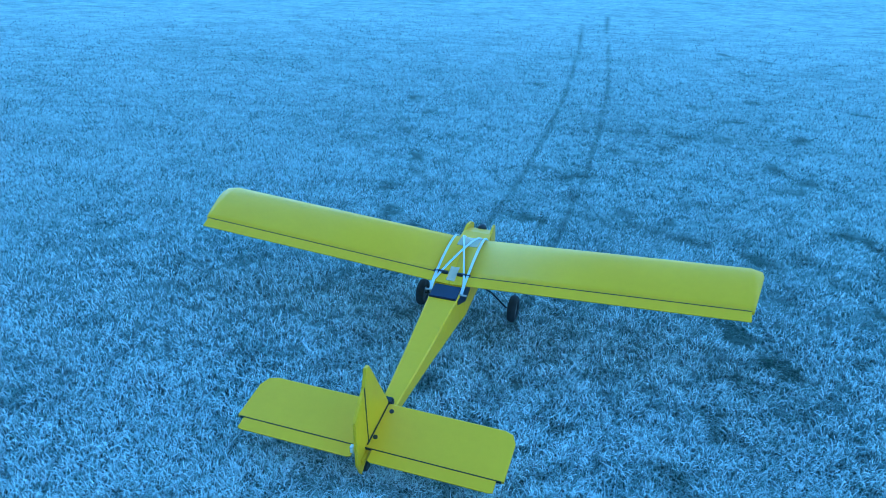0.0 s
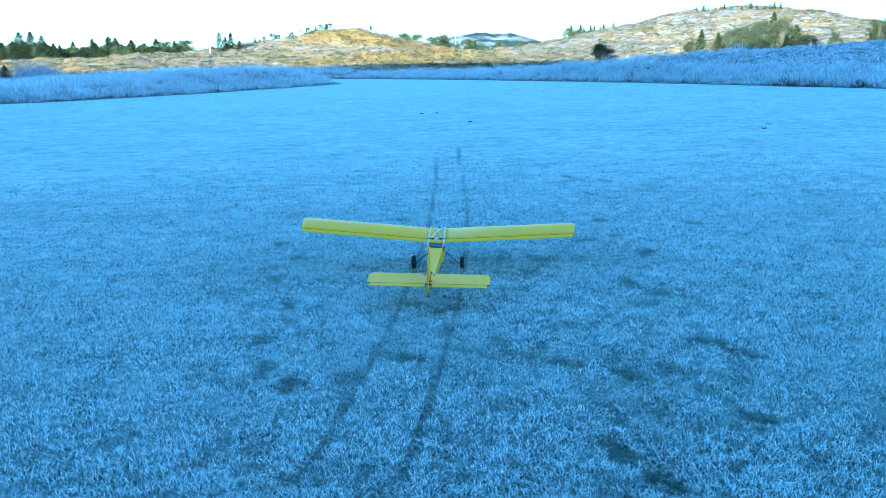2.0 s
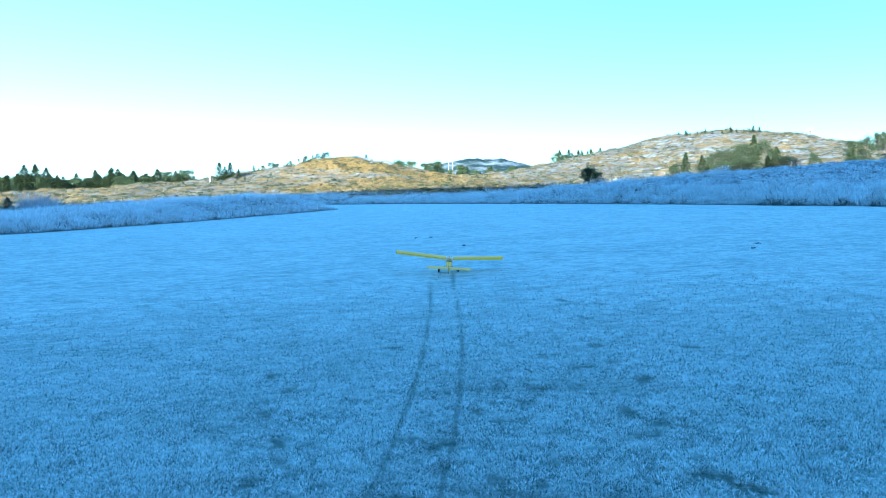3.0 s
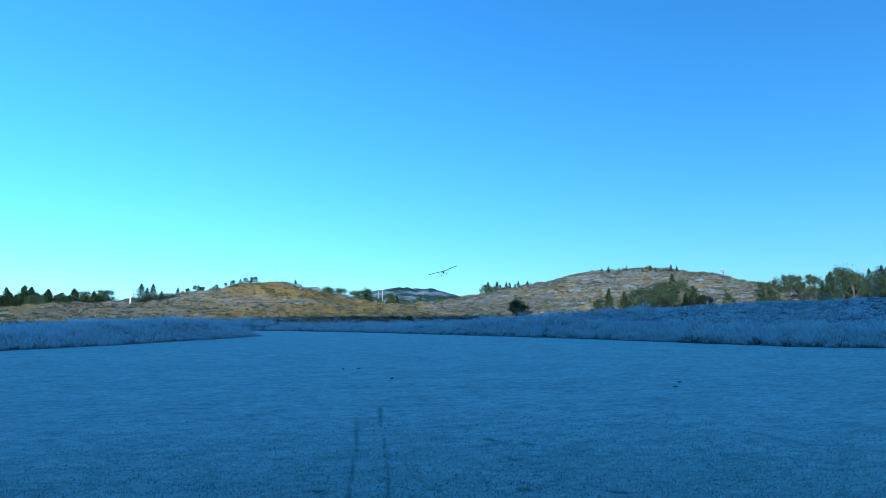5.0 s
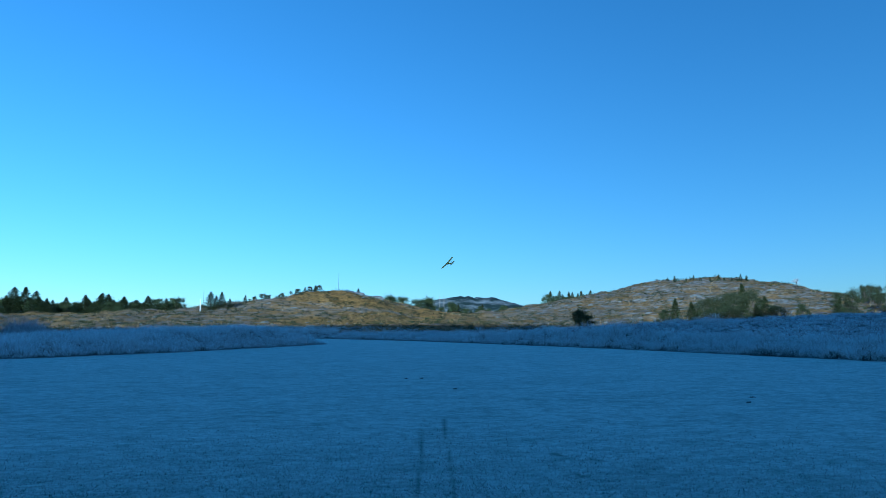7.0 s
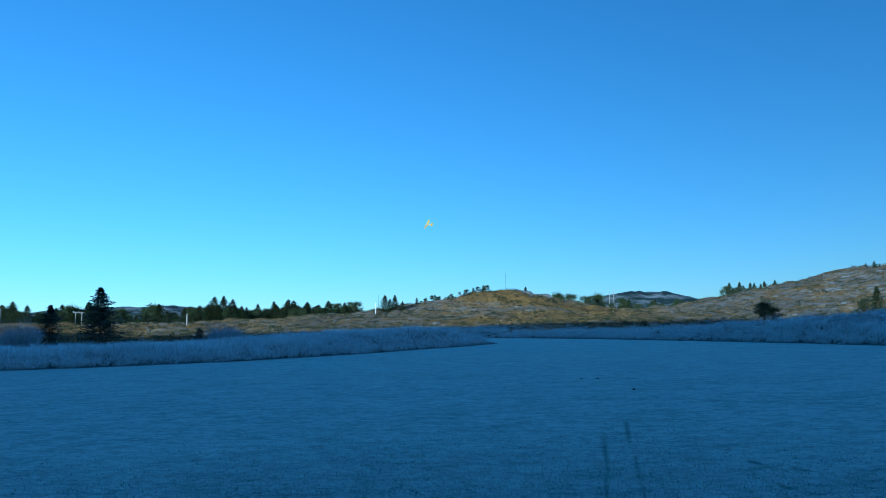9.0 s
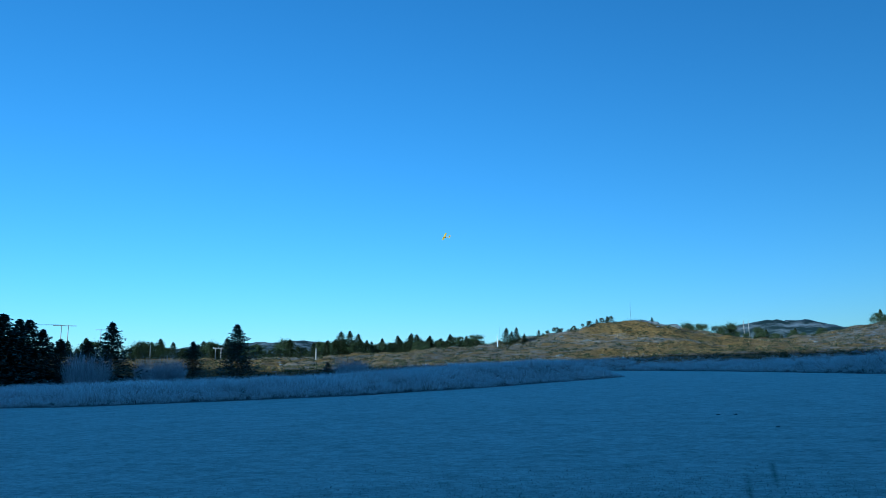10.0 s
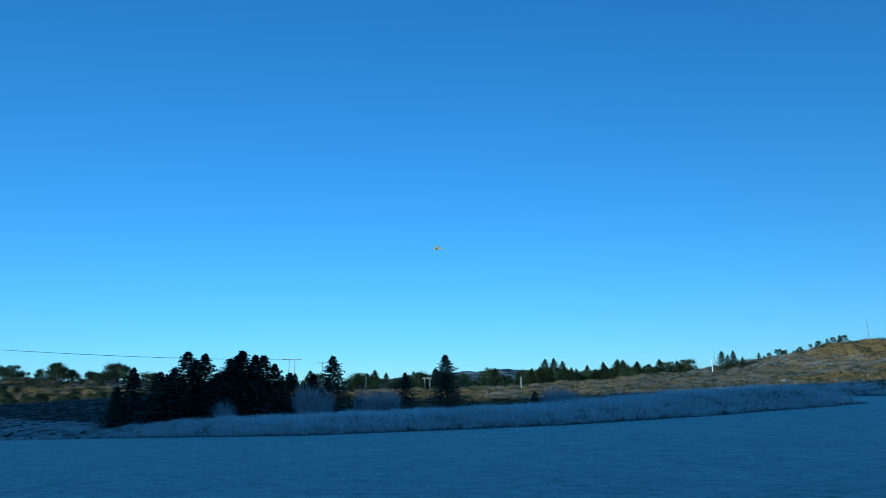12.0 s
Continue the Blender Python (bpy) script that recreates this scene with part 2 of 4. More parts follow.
SHADE_RIDGE = (-118.0, 48.7, 46.0)  # unseen ridge set behind the field to shade it: y of its crest, height, half-width


def slope(x, y):
    return 0.012 * x + 0.030 * y


def beyond_field(x, y):
    """Metres outside the mown field, minus inside."""
    p = np.stack([x, y], -1)
    best, inside = np.full(x.shape, 1e9), np.zeros(x.shape, bool)
    for a, b in zip(OUTLINE, np.roll(OUTLINE, -1, 0)):
        e = b - a
        t = np.clip(((p - a) @ e) / (e @ e), 0, 1)
        q = p - a - t[..., None] * e
        best = np.minimum(best, np.hypot(q[..., 0], q[..., 1]))
        cross = (a[1] > y) != (b[1] > y)
        inside ^= cross & (x < (b[0] - a[0]) * (y - a[1]) / (b[1] - a[1] + 1e-12) + a[0])
    return np.where(inside, -best, best)


def smooth(a, b, x):
    """0 at a, 1 at b, eased between; a may be the greater."""
    t = np.clip((x - a) / (b - a), 0, 1)
    return t * t * (3 - 2 * t)


def waves(x, y, size, octaves=4, seed=0.0):
    """Cheap smooth unevenness of about +-1."""
    out, amp, total = np.zeros(np.shape(x)), 1.0, 0.0
    for k in range(octaves):
        f, a = 2 * math.pi / size * 1.9 ** k, 1.3 + 2.1 * k + seed
        u, v = x * math.cos(a) + y * math.sin(a), -x * math.sin(a) + y * math.cos(a)
        out += amp * (np.sin(f * u + 1.7 * np.sin(0.61 * f * v + a)) * np.cos(0.83 * f * v + 1.3 * np.sin(0.53 * f * u)))
        total, amp = total + amp, amp * 0.6
    return out / total


def mounds(x, y, out):
    """Heather mounds in the shade beside the field: their height, and 1 in the hollows between them."""
    where = smooth(2.5, 6, out) * smooth(8, 20, x) * (1 - smooth(80, 100, np.hypot(x, y))) * smooth(-60, 10, y)
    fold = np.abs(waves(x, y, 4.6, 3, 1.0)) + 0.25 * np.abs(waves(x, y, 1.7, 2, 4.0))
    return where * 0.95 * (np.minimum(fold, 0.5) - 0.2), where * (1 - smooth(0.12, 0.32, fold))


def land(x, y):
    x, y = np.asarray(x, float), np.asarray(y, float)
    r = np.hypot(x, y) + 1e-9
    near = np.minimum(1, 110 / r)
    z = slope(x * near, y * near)
    out = beyond_field(x, y)
    ahead = smooth(-60, 10, y)
    z += ahead * (0.040 * np.clip(r - 100, 0, 200) + 0.012 * np.clip(r - 300, 0, 900))
    z += 0.62 * smooth(0, 3.5, out) * (1 + 0.35 * waves(x, y, 9))
    for hx, hy, h, a, b, turn in HILLS:
        c, s = math.cos(radians(turn)), math.sin(radians(turn))
        u, v = ((x - hx) * c + (y - hy) * s) / a, (-(x - hx) * s + (y - hy) * c) / b
        z += h * np.exp(-(u * u + v * v) / 2) * smooth(0, 3.5, out)
    hilly = smooth(15, 60, out) * ahead
    z += hilly * (0.9 * waves(x, y, 34, 5) + 0.55 * waves(x, y, 8, 4, 2.0) + 0.22 * np.abs(waves(x, y, 3.1, 3, 5.0)))
    z += mounds(x, y, out)[0]
    z += smooth(400, 800, r) * ahead * (6 * waves(x, y, 240, 5, 3.0) + 1.6 * waves(x, y, 40, 4, 7.0))
    cy, h, w = SHADE_RIDGE
    z += smooth(-300, -215, x) * (h + 5 * waves(x, y, 60, 4)) * np.exp(-((y - cy + 0.0 * x) / w) ** 2) * smooth(0, 20, -55 - y + 30)
    return z


# ---------------------------------------------------------------- wear in the frost
PRINTS = [  # x, y, turn: boot prints in the frost
    (-0.18, 4.26, 8), (-0.16, 3.96, 10), (-0.29, 3.71, 5), (-0.27, 3.31, 0), (-0.28, 5.91, 5), (-0.14, 5.42, 0), (-0.29, 4.87, 12), (2.51, 6.06, -25), (2.38, 5.46, -20), (2.38, 4.90, -40), (1.84, 4.85, -50), (2.05, 4.65, -45), (1.94, 4.23, 10),
    (2.02, 3.96, -30), (1.85, 3.80, 70), (1.54, 2.91, 20), (1.34, 2.90, 15), (1.14, 2.65, 20), (1.28, 2.52, 15), (1.88, 3.17, 50), (1.96, 2.98, 50), (-0.15, 3.13, -10), (0.12, 3.15, -50), (1.30, 4.98, -10), (1.39, 4.59, 60),
    (1.18, 4.26, 75), (0.97, 5.00, 85), (1.96, 5.82, 80), (1.60, 4.89, 75), (2.08, 5.36, 70), (1.04, 4.49, 0), (0.88, 3.40, 5), (1.25, 3.54, 80), (1.11, 3.06, 60), (1.65, 2.38, 50), (1.76, 2.71, 45), (0.76, 6.58, 60), (-0.11, 7.28, 70),
    (0.55, 4.10, 80), (0.72, 3.95, 85), (0.65, 3.62, -20), (0.95, 3.20, 70), (0.40, 3.30, 60), (1.02, 2.25, 10), (0.92, 1.95, 15), (1.10, 2.05, 20), (0.80, 1.70, 10), (0.62, 1.45, 5), (1.75, 6.3, 40), (3.2, 5.7, 40), (2.9, 7.4, 20), (3.4, 8.2, 15), (3.1, 8.6, 20),
]
ROLLED = [(0.096, 2.349), (0.221, 2.71), (0.37, 3.18), (0.60, 3.95), (0.86, 4.97), (1.17, 6.32), (1.58, 8.4), (2.05, 11.0), (2.3, 12.3)]  # where the aeroplane rolls


def capsule(x, y, ax, ay, bx, by):
    e = (bx - ax, by - ay)
    t = np.clip(((x - ax) * e[0] + (y - ay) * e[1]) / (e[0] ** 2 + e[1] ** 2), 0, 1)
    return np.hypot(x - ax - t * e[0], y - ay - t * e[1])


def trodden(x, y):
    """How far the frost is trodden or rolled away, 0 to 1."""
    w = np.zeros(np.shape(x))
    rag = 0.035 * waves(x, y, 0.15, 3)
    for px, py, turn in PRINTS:
        dx, dy = -math.sin(radians(turn)) * 0.05, math.cos(radians(turn)) * 0.05
        d = capsule(x, y, px - dx, py - dy, px + dx, py + dy)
        w = np.maximum(w, (0.62 + 0.2 * math.sin(9 * px + 5 * py)) * (1 - smooth(0.015, 0.08, d + 1.4 * rag)))
    for side in (-0.167, 0.167):
        for (ax, ay), (bx, by) in zip(ROLLED, ROLLED[1:]):
            l = math.hypot(bx - ax, by - ay)
            ox, oy = side * (by - ay) / l, -side * (bx - ax) / l
            d = capsule(x, y, ax + ox, ay + oy, bx + ox, by + oy)
            w = np.maximum(w, 0.58 * (1 - smooth(0.006, 0.026, d + 0.5 * rag)))
    # the way along which the aeroplane was carried out and turned
    for ax, ay, bx, by, wide, deep in ((0.75, 1.0, 1.45, 3.1, 0.12, 0.35), (-0.36, 1.94, -0.08, 2.37, 0.055, 0.75), (-0.46, 1.2, -0.2, 1.6, 0.10, 0.5), (0.30, 1.7, 0.45, 2.5, 0.022, 0.75), (0.09, 1.6, 0.21, 2.26, 0.04, 0.7), (0.22, 1.86, 0.24, 1.95, 0.06, 0.55), (-0.26, 2.54, -0.22, 2.62, 0.06, 0.6), (0.11, 2.22, 0.12, 2.32, 0.06, 0.5), (0.68, 2.1, 0.76, 2.12, 0.07, 0.5), (0.32, 3.45, 0.40, 3.55, 0.10, 0.45), (0.70, 3.33, 0.98, 3.10, 0.10, 0.45), (0.62, 3.92, 0.74, 4.05, 0.10, 0.45), (-0.05, 1.40, 0.05, 1.5, 0.06, 0.4), (1.2, 5.0, 2.4, 4.7, 0.16, 0.4)):
        d = capsule(x, y, ax, ay, bx, by)
        w = np.maximum(w, 0.75 * deep * (1 - smooth(wide * 0.5, wide * 1.6, d + 2 * rag)) * (0.6 + 0.4 * waves(x, y, 0.3, 3)))
    # scuffs where somebody has walked about
    about = np.zeros(np.shape(x))
    for ax, ay, wide, deep in ((1.5, 4.8, 0.9, 0.7), (1.1, 3.5, 0.9, 0.7), (2.0, 3.9, 0.8, 1.0), (1.3, 2.5, 0.5, 0.8), (0.3, 1.8, 0.6, 0.5), (2.4, 5.6, 0.5, 0.8), (-0.25, 4.4, 0.3, 1.3)):
        about = np.maximum(about, np.exp(-((x - ax) / wide) ** 2 - ((y - ay) / deep) ** 2))
    w = np.maximum(w, 0.62 * about * smooth(0.22, 0.5, waves(0.75 * x, 1.3 * y, 0.30, 4, 6.0)))
    return np.clip(w, 0, 1)


def ground():
    az = np.radians(np.concatenate([np.arange(-72, 62, 0.3), np.arange(62, 288, 5.0)]))
    rad = np.concatenate([[0.01, 0.3, 0.6, 0.9], np.geomspace(1.1, 16, 190), np.geomspace(16.3, 130, 230), np.geomspace(131, 420, 130), np.geomspace(430, 4200, 40)])
    A, R = np.meshgrid(az, rad)
    X, Y = R * np.sin(A), R * np.cos(A)
    Z = land(X, Y) + 0.008 * waves(X, Y, 0.5, 3) * (R < 20)
    n, k = len(az), len(rad)
    i, j = np.meshgrid(np.arange(n), np.arange(k - 1))
    a, b = j * n + i, j * n + (i + 1) % n
    faces = np.stack([b, a, a + n, b + n], -1).reshape(-1, 4)
    verts = np.stack([X, Y, Z], -1).reshape(-1, 3)
    x, y = verts[:, 0], verts[:, 1]
    out, r = beyond_field(x, y), np.hypot(x, y)
    attrs = {
        "trodden": np.where(r < 17, trodden(x, y), 0),
        "under_blades": 0.95 * (1 - smooth(1.6, 4.0, r)) * smooth(1.0, 1.3, r) * (y > 0.68 * np.abs(x)),
        # hollows between mounds, and a painted dark band below the reeds
        "gap_shade": np.maximum(mounds(x, y, out)[1], 0.9 * smooth(-0.2, 0.3, out) * (1 - smooth(2.5, 6, out))),
        "heath": smooth(-0.3, 0.6, out),
        "hill": smooth(5, 11, out + 2 * waves(x, y, 12) + 4 * smooth(84, 94, y)) * smooth(0, 7, y - 76 - 0.22 * np.clip(x, 0, 100) + 3 * waves(x, y, 15)),
        "rimed": np.maximum(smooth(22, 50, x - 0.25 * (y - 140)) * 0.85, 0.75 * smooth(2, -8, x + 3 * waves(x, y, 14)) * smooth(-45, -25, x)) * (r < 500),
        "bare": smooth(-38, -52, x),
        "far": smooth(330, 480, r),
    }
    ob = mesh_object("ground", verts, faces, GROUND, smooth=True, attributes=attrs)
    tagged(ob, "frost-covered mown field that rises to rusty sunlit hills", "ground", kind="structure")


def blade_mesh(name, x, y, z, height, width, lean, mat, attributes=None, parent=None, tip=None):
    """Many bent blades of grass in one mesh, each of three triangles."""
    n = len(x)
    turn = np.random.uniform(0, 2 * math.pi, n)
    tip = np.random.uniform(0, 2 * math.pi, n) if tip is None else tip
    ux, uy = np.cos(turn) * width / 2, np.sin(turn) * width / 2
    lx, ly = np.cos(tip) * lean * height, np.sin(tip) * lean * height
    v = np.empty((n, 5, 3), np.float32)
    v[:, 0] = np.stack([x - ux, y - uy, z], -1)
    v[:, 1] = np.stack([x + ux, y + uy, z], -1)
    v[:, 2] = np.stack([x - 0.8 * ux + 0.35 * lx, y - 0.8 * uy + 0.35 * ly, z + 0.6 * height], -1)
    v[:, 3] = np.stack([x + 0.8 * ux + 0.35 * lx, y + 0.8 * uy + 0.35 * ly, z + 0.6 * height], -1)
    v[:, 4] = np.stack([x + lx, y + ly, z + height * (1 - 0.3 * np.clip(lean, 0, 1))], -1)
    base = np.arange(n)[:, None, None] * 5
    f = base + np.array([[0, 1, 3], [0, 3, 2], [2, 3, 4]])[None]
    attrs = {k: np.repeat(a, 5) for k, a in (attributes or {}).items()}
    attrs["up"] = np.tile([0, 0, 0.6, 0.6, 1.0], n)
    return mesh_object(name, v.reshape(-1, 3), f.reshape(-1, 3), mat, parent, attributes=attrs)


def lawn():
    """Short frosted grass, thinner with distance."""
    n = 720000
    r = 1.15 * (15 / 1.15) ** np.random.uniform(0, 1, n) ** 0.9
    a = np.radians(np.random.uniform(-46, 54, n))
    x, y = r * np.sin(a), r * np.cos(a)
    keep = np.random.uniform(0, 1, n) > smooth(4.5, 13, r)
    r, x, y = r[keep], x[keep], y[keep]
    n = len(r)
    w = trodden(x, y)
    clump = 0.5 + 0.5 * waves(x, y, 0.16, 3)
    thin = 0.55 * smooth(0.05, -0.45, waves(x, y, 0.12, 3, 4.0) + 0.45 * waves(x, y, 0.55, 3, 2.0))
    h = (0.013 + 0.020 * clump + 0.014 * np.random.uniform(0, 1, n)) * (1 - 0.7 * w) * (1 - 0.35 * thin)
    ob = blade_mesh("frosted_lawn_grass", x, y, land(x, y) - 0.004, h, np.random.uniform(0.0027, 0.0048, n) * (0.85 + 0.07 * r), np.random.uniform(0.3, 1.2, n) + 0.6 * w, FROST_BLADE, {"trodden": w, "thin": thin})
    tagged(ob, "short lawn grass white with hoar frost, trodden in places", "grass", kind="stuff")


def along_bank(n, deep, pick):
    """Random places up to deep metres outside the mown field, where pick allows."""
    xs, ys = [], []
    while sum(map(len, xs)) < n:
        a = np.radians(np.random.uniform(-66, 60, 60000))
        r = np.random.uniform(26, 125, 60000)
        x, y = r * np.sin(a), r * np.cos(a)
        d = beyond_field(x, y)
        ok = (d > 0.1) & (d < deep) & (y < 110) & pick(x, y, d)
        xs.append(x[ok]), ys.append(y[ok])
    return np.concatenate(xs)[:n], np.concatenate(ys)[:n]


def reeds():
    m, k = 24000, 15  # tufts, and stalks in each
    cx, cy = along_bank(m, 13, lambda x, y, d: np.random.uniform(0, 1, len(x)) < np.where(d < np.where(x > 6, 3.0, 4.5), 1, np.where(x > 6, 0.06, 0.4)) * (0.5 + 0.5 * waves(x, y, 1.6, 4)))
    size = np.random.uniform(0.55, 1.25, m) * (1 + 0.25 * waves(cx, cy, 3.0, 4))
    tall = 0.70 * size * smooth(-0.4, 0.7, beyond_field(cx, cy)) * (1 - 0.65 * smooth(-40, -50, cx))
    n = m * k
    turn, q = np.random.uniform(0, 2 * math.pi, n), np.sqrt(np.random.uniform(0, 1, n))
    spread = np.repeat(0.17 * size, k) * q
    x, y = np.repeat(cx, k) + spread * np.cos(turn), np.repeat(cy, k) + spread * np.sin(turn)
    h = np.maximum(np.repeat(tall, k) * np.random.uniform(0.55, 1.1, n), 0.10)
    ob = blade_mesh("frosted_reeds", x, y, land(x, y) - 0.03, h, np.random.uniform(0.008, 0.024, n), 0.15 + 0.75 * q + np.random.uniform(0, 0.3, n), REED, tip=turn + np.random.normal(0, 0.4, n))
    tagged(ob, "long dead grass in tufts white with hoar frost round the field", "long grass", kind="stuff")
    n = 120000
    x, y = along_bank(n, 60, lambda x, y, d: (d > 2.5) & (x > 5) & (np.hypot(x, y) < 95) & (np.random.uniform(0, 1, len(x)) > 0.95 * mounds(x, y, d)[1]))
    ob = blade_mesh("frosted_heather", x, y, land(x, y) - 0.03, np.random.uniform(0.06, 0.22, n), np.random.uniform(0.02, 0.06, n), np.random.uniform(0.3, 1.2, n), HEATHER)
    tagged(ob, "low frosted heather on uneven mounds in the shade", "heather", kind="stuff")


def on_the_hills(n, low):
    """Random places on the hillsides, in patches."""
    a, r = np.radians(np.random.uniform(-62, 56, n)), np.random.uniform(80, 250, n)
    x, y = r * np.sin(a), r * np.cos(a)
    keep = (beyond_field(x, y) > 9) & (y > 76 + 0.25 * np.clip(x, 0, 100)) & (waves(x, y, 14, 4) > low)
    return x[keep], y[keep]


def hill_cover():
    x, y = on_the_hills(150000, 0.0)
    n = len(x)
    ob = blade_mesh("dry_hill_grass", x, y, land(x, y) - 0.05, np.random.uniform(0.12, 0.42, n), np.random.uniform(0.03, 0.11, n), np.random.uniform(0.3, 1.1, n), DRY_GRASS)
    tagged(ob, "rusty dry grass and heather on the sunlit hillsides", "dry grass", kind="stuff")
    x, y = on_the_hills(15000, -0.4)
    n, k = len(x), 26
    s = np.random.uniform(0.15, 0.6, n)
    c = np.stack([x, y, land(x, y) + 0.25 * s], -1)
    p = np.repeat(c, k, 0) + np.random.normal(0, 1, (n * k, 3)) * np.repeat(np.stack([s * 0.8, s * 0.8, s * 0.22], -1), k, 0)
    v, f = leaf_quads(p, 0.20, 0.0)
    ob = mesh_object("hill_scrub", v, f, SCRUB_SHADED_PINE)
    tagged(ob, "low dark juniper and heather scrub scattered on the hillsides", "scrub", kind="stuff")


# ---------------------------------------------------------------- trees
def leaf_quads(centres, size, droop=0.0):
    """Small leaf or needle sprays as loose quads."""
    n = len(centres)
    d = np.random.normal(0, 1, (n, 3))
    d[:, 2] = d[:, 2] * 0.5 - droop
    d /= np.linalg.norm(d, axis=1)[:, None]
    e = np.cross(d, np.random.normal(0, 1, (n, 3)))
    e /= np.linalg.norm(e, axis=1)[:, None]
    s = size * np.random.uniform(0.6, 1.4, n)[:, None]
    v = np.stack([centres - e * s * 0.4, centres + d * s * 0.3 - e * s * 0.1, centres + d * s * 1.2, centres + d * s * 0.4 + e * s * 0.45], 1)
    return v.reshape(-1, 3), np.arange(4 * n).reshape(n, 4)


def trunk_mesh(parent, height, radius, bends=0.03, limbs=()):
    bm = bmesh.new()
    pts = [(bends * height * math.sin(2.1 * k + height), bends * height * math.cos(1.7 * k), height * k / 6 - 0.15 * (k == 0)) for k in range(7)]
    tube(bm, pts, [radius * (1 - 0.9 * k / 6) for k in range(7)], 7)
    for a, b, r in limbs:
        tube(bm, [a, [(p + q) / 2 for p, q in zip(a, b)], b], [r, 0.7 * r, 0.3 * r], 5)
    return part("trunk", bm, BARK, parent, smooth=True)


def spruce(name, height, wide, label, mat=SPRUCE, ragged=0.25):
    """A conifer in drooping whorls, one unit for its own height."""
    tree = new(name)
    trunk_mesh(tree, height * 0.97, height * 0.022, 0.004)
    quads = []
    whorls = 56
    for k in range(whorls):
        u = (k + 0.5) / whorls
        reach = wide * (1 - u) ** 0.95 * (0.92 + 0.10 * math.sin(5.1 * k)) + 0.012 * height
        for j in range(8):
            z = height * (0.02 + 0.95 * u + random.uniform(-0.016, 0.016))
            a = 2.4 * k + 2 * math.pi * j / 8 + random.uniform(-0.4, 0.4)
            l = reach * random.uniform(1 - 1.9 * ragged, 1 + 0.8 * ragged)
            out, side = Vector((math.cos(a), math.sin(a), 0)), Vector((-math.sin(a), math.cos(a), 0))
            for q in range(13):
                g = 0.15 + 0.85 * (q + random.random()) / 13
                p = out * l * g + side * random.uniform(-0.28, 0.28) * l * g + Vector((0, 0, z + l * ((0.10 + 0.7 * max(0, u - 0.4)) * g - 0.18 * g * g) + random.gauss(0, 0.004 * height)))
                d = (out + side * random.uniform(-0.9, 0.9) + Vector((0, 0, random.uniform(-0.5, 0.25)))).normalized()
                w = d.cross(Vector((random.uniform(-0.6, 0.6), random.uniform(-0.6, 0.6), 1))).normalized()
                b, c = height * random.uniform(0.035, 0.065) * (1 - 0.5 * u), height * 0.012
                quads += [p - w * c, p + d * b * 0.5 - w * c * 1.3, p + d * b, p + d * b * 0.4 + w * c * 1.3]
    for k in range(10):
        p, a = Vector((0, 0, height * (0.90 + 0.009 * k))), 2.4 * k
        d = Vector((math.cos(a) * 0.5, math.sin(a) * 0.5, 1)).normalized() * height * 0.03
        w = Vector((-math.sin(a), math.cos(a), 0)) * height * 0.005
        quads += [p - w, p + d * 0.5 - w, p + d, p + w]
    v, f = [tuple(p) for p in quads], np.arange(len(quads)).reshape(-1, 4)
    mesh_object("crown", v, f, mat, tree)
    return tagged(tree, label, "spruce tree")


def bushy(name, height, wide, label, category, mat=PINE, clumps=30, leaves=170, low=0.1):
    """A broad, uneven crown of many small sprays on forking limbs."""
    tree = new(name)
    pts, limbs = [], []
    for k in range(clumps):
        a, u = random.uniform(0, 2 * math.pi), low + (0.97 - low) * math.sqrt(random.random())
        reach = wide * math.sqrt(random.random()) * math.sqrt(max(0.05, 1 - ((u - 0.42) / 0.6) ** 2))
        c = (math.cos(a) * reach, math.sin(a) * reach, height * u * 0.92)
        if k < 9:
            limbs.append(((0, 0, c[2] * 0.55), c, 0.012 * height))
        s = 0.085 * height * random.uniform(0.6, 1.3)
        pts.append(np.array(c) + np.random.normal(0, 1, (leaves, 3)) * (s, s, s * 0.7))
    trunk_mesh(tree, height * 0.75, 0.035 * height, 0.02, limbs)
    p = np.concatenate(pts)
    p[:, 2] = np.maximum(p[:, 2], 0.03 * height)
    v, f = leaf_quads(p, 0.034 * height, -0.1)
    mesh_object("crown", v, f, mat, tree)
    return tagged(tree, label, category)


def bare_bush(name, height, wide, label):
    """Upright forking twigs, furred with frost."""
    bush = new(name)
    v = []
    for k in range(800):
        a, reach = random.uniform(0, 2 * math.pi), wide * math.sqrt(random.random())
        p = Vector((math.cos(a) * reach * 0.25, math.sin(a) * reach * 0.25, 0))
        d = Vector((math.cos(a) * reach / height, math.sin(a) * reach / height, 1.0))
        l = height * random.uniform(0.55, 1.0) * (1 - 0.3 * (reach / wide) ** 2)
        for j in range(4):
            q = p + d * l / 4 + Vector((random.gauss(0, 0.06), random.gauss(0, 0.06), random.gauss(0, 0.03))) * height
            w = Vector((random.uniform(-1, 1), random.uniform(-1, 1), 0)).normalized() * 0.0045 * height * (1 - j / 5)
            v += [p - w, p + w, q + w * 0.7, q - w * 0.7]
            p = q
    mesh_object("bare_crown", [tuple(p) for p in v], np.arange(len(v)).reshape(-1, 4), TWIG, bush)
    return tagged(bush, label, "bush")


def stand(az, r):
    """The place on the ground at that azimuth (degrees from +y towards +x) and distance."""
    x, y = r * math.sin(radians(az)), r * math.cos(radians(az))
    return x, y, float(land(x, y))


EYE = 1.62


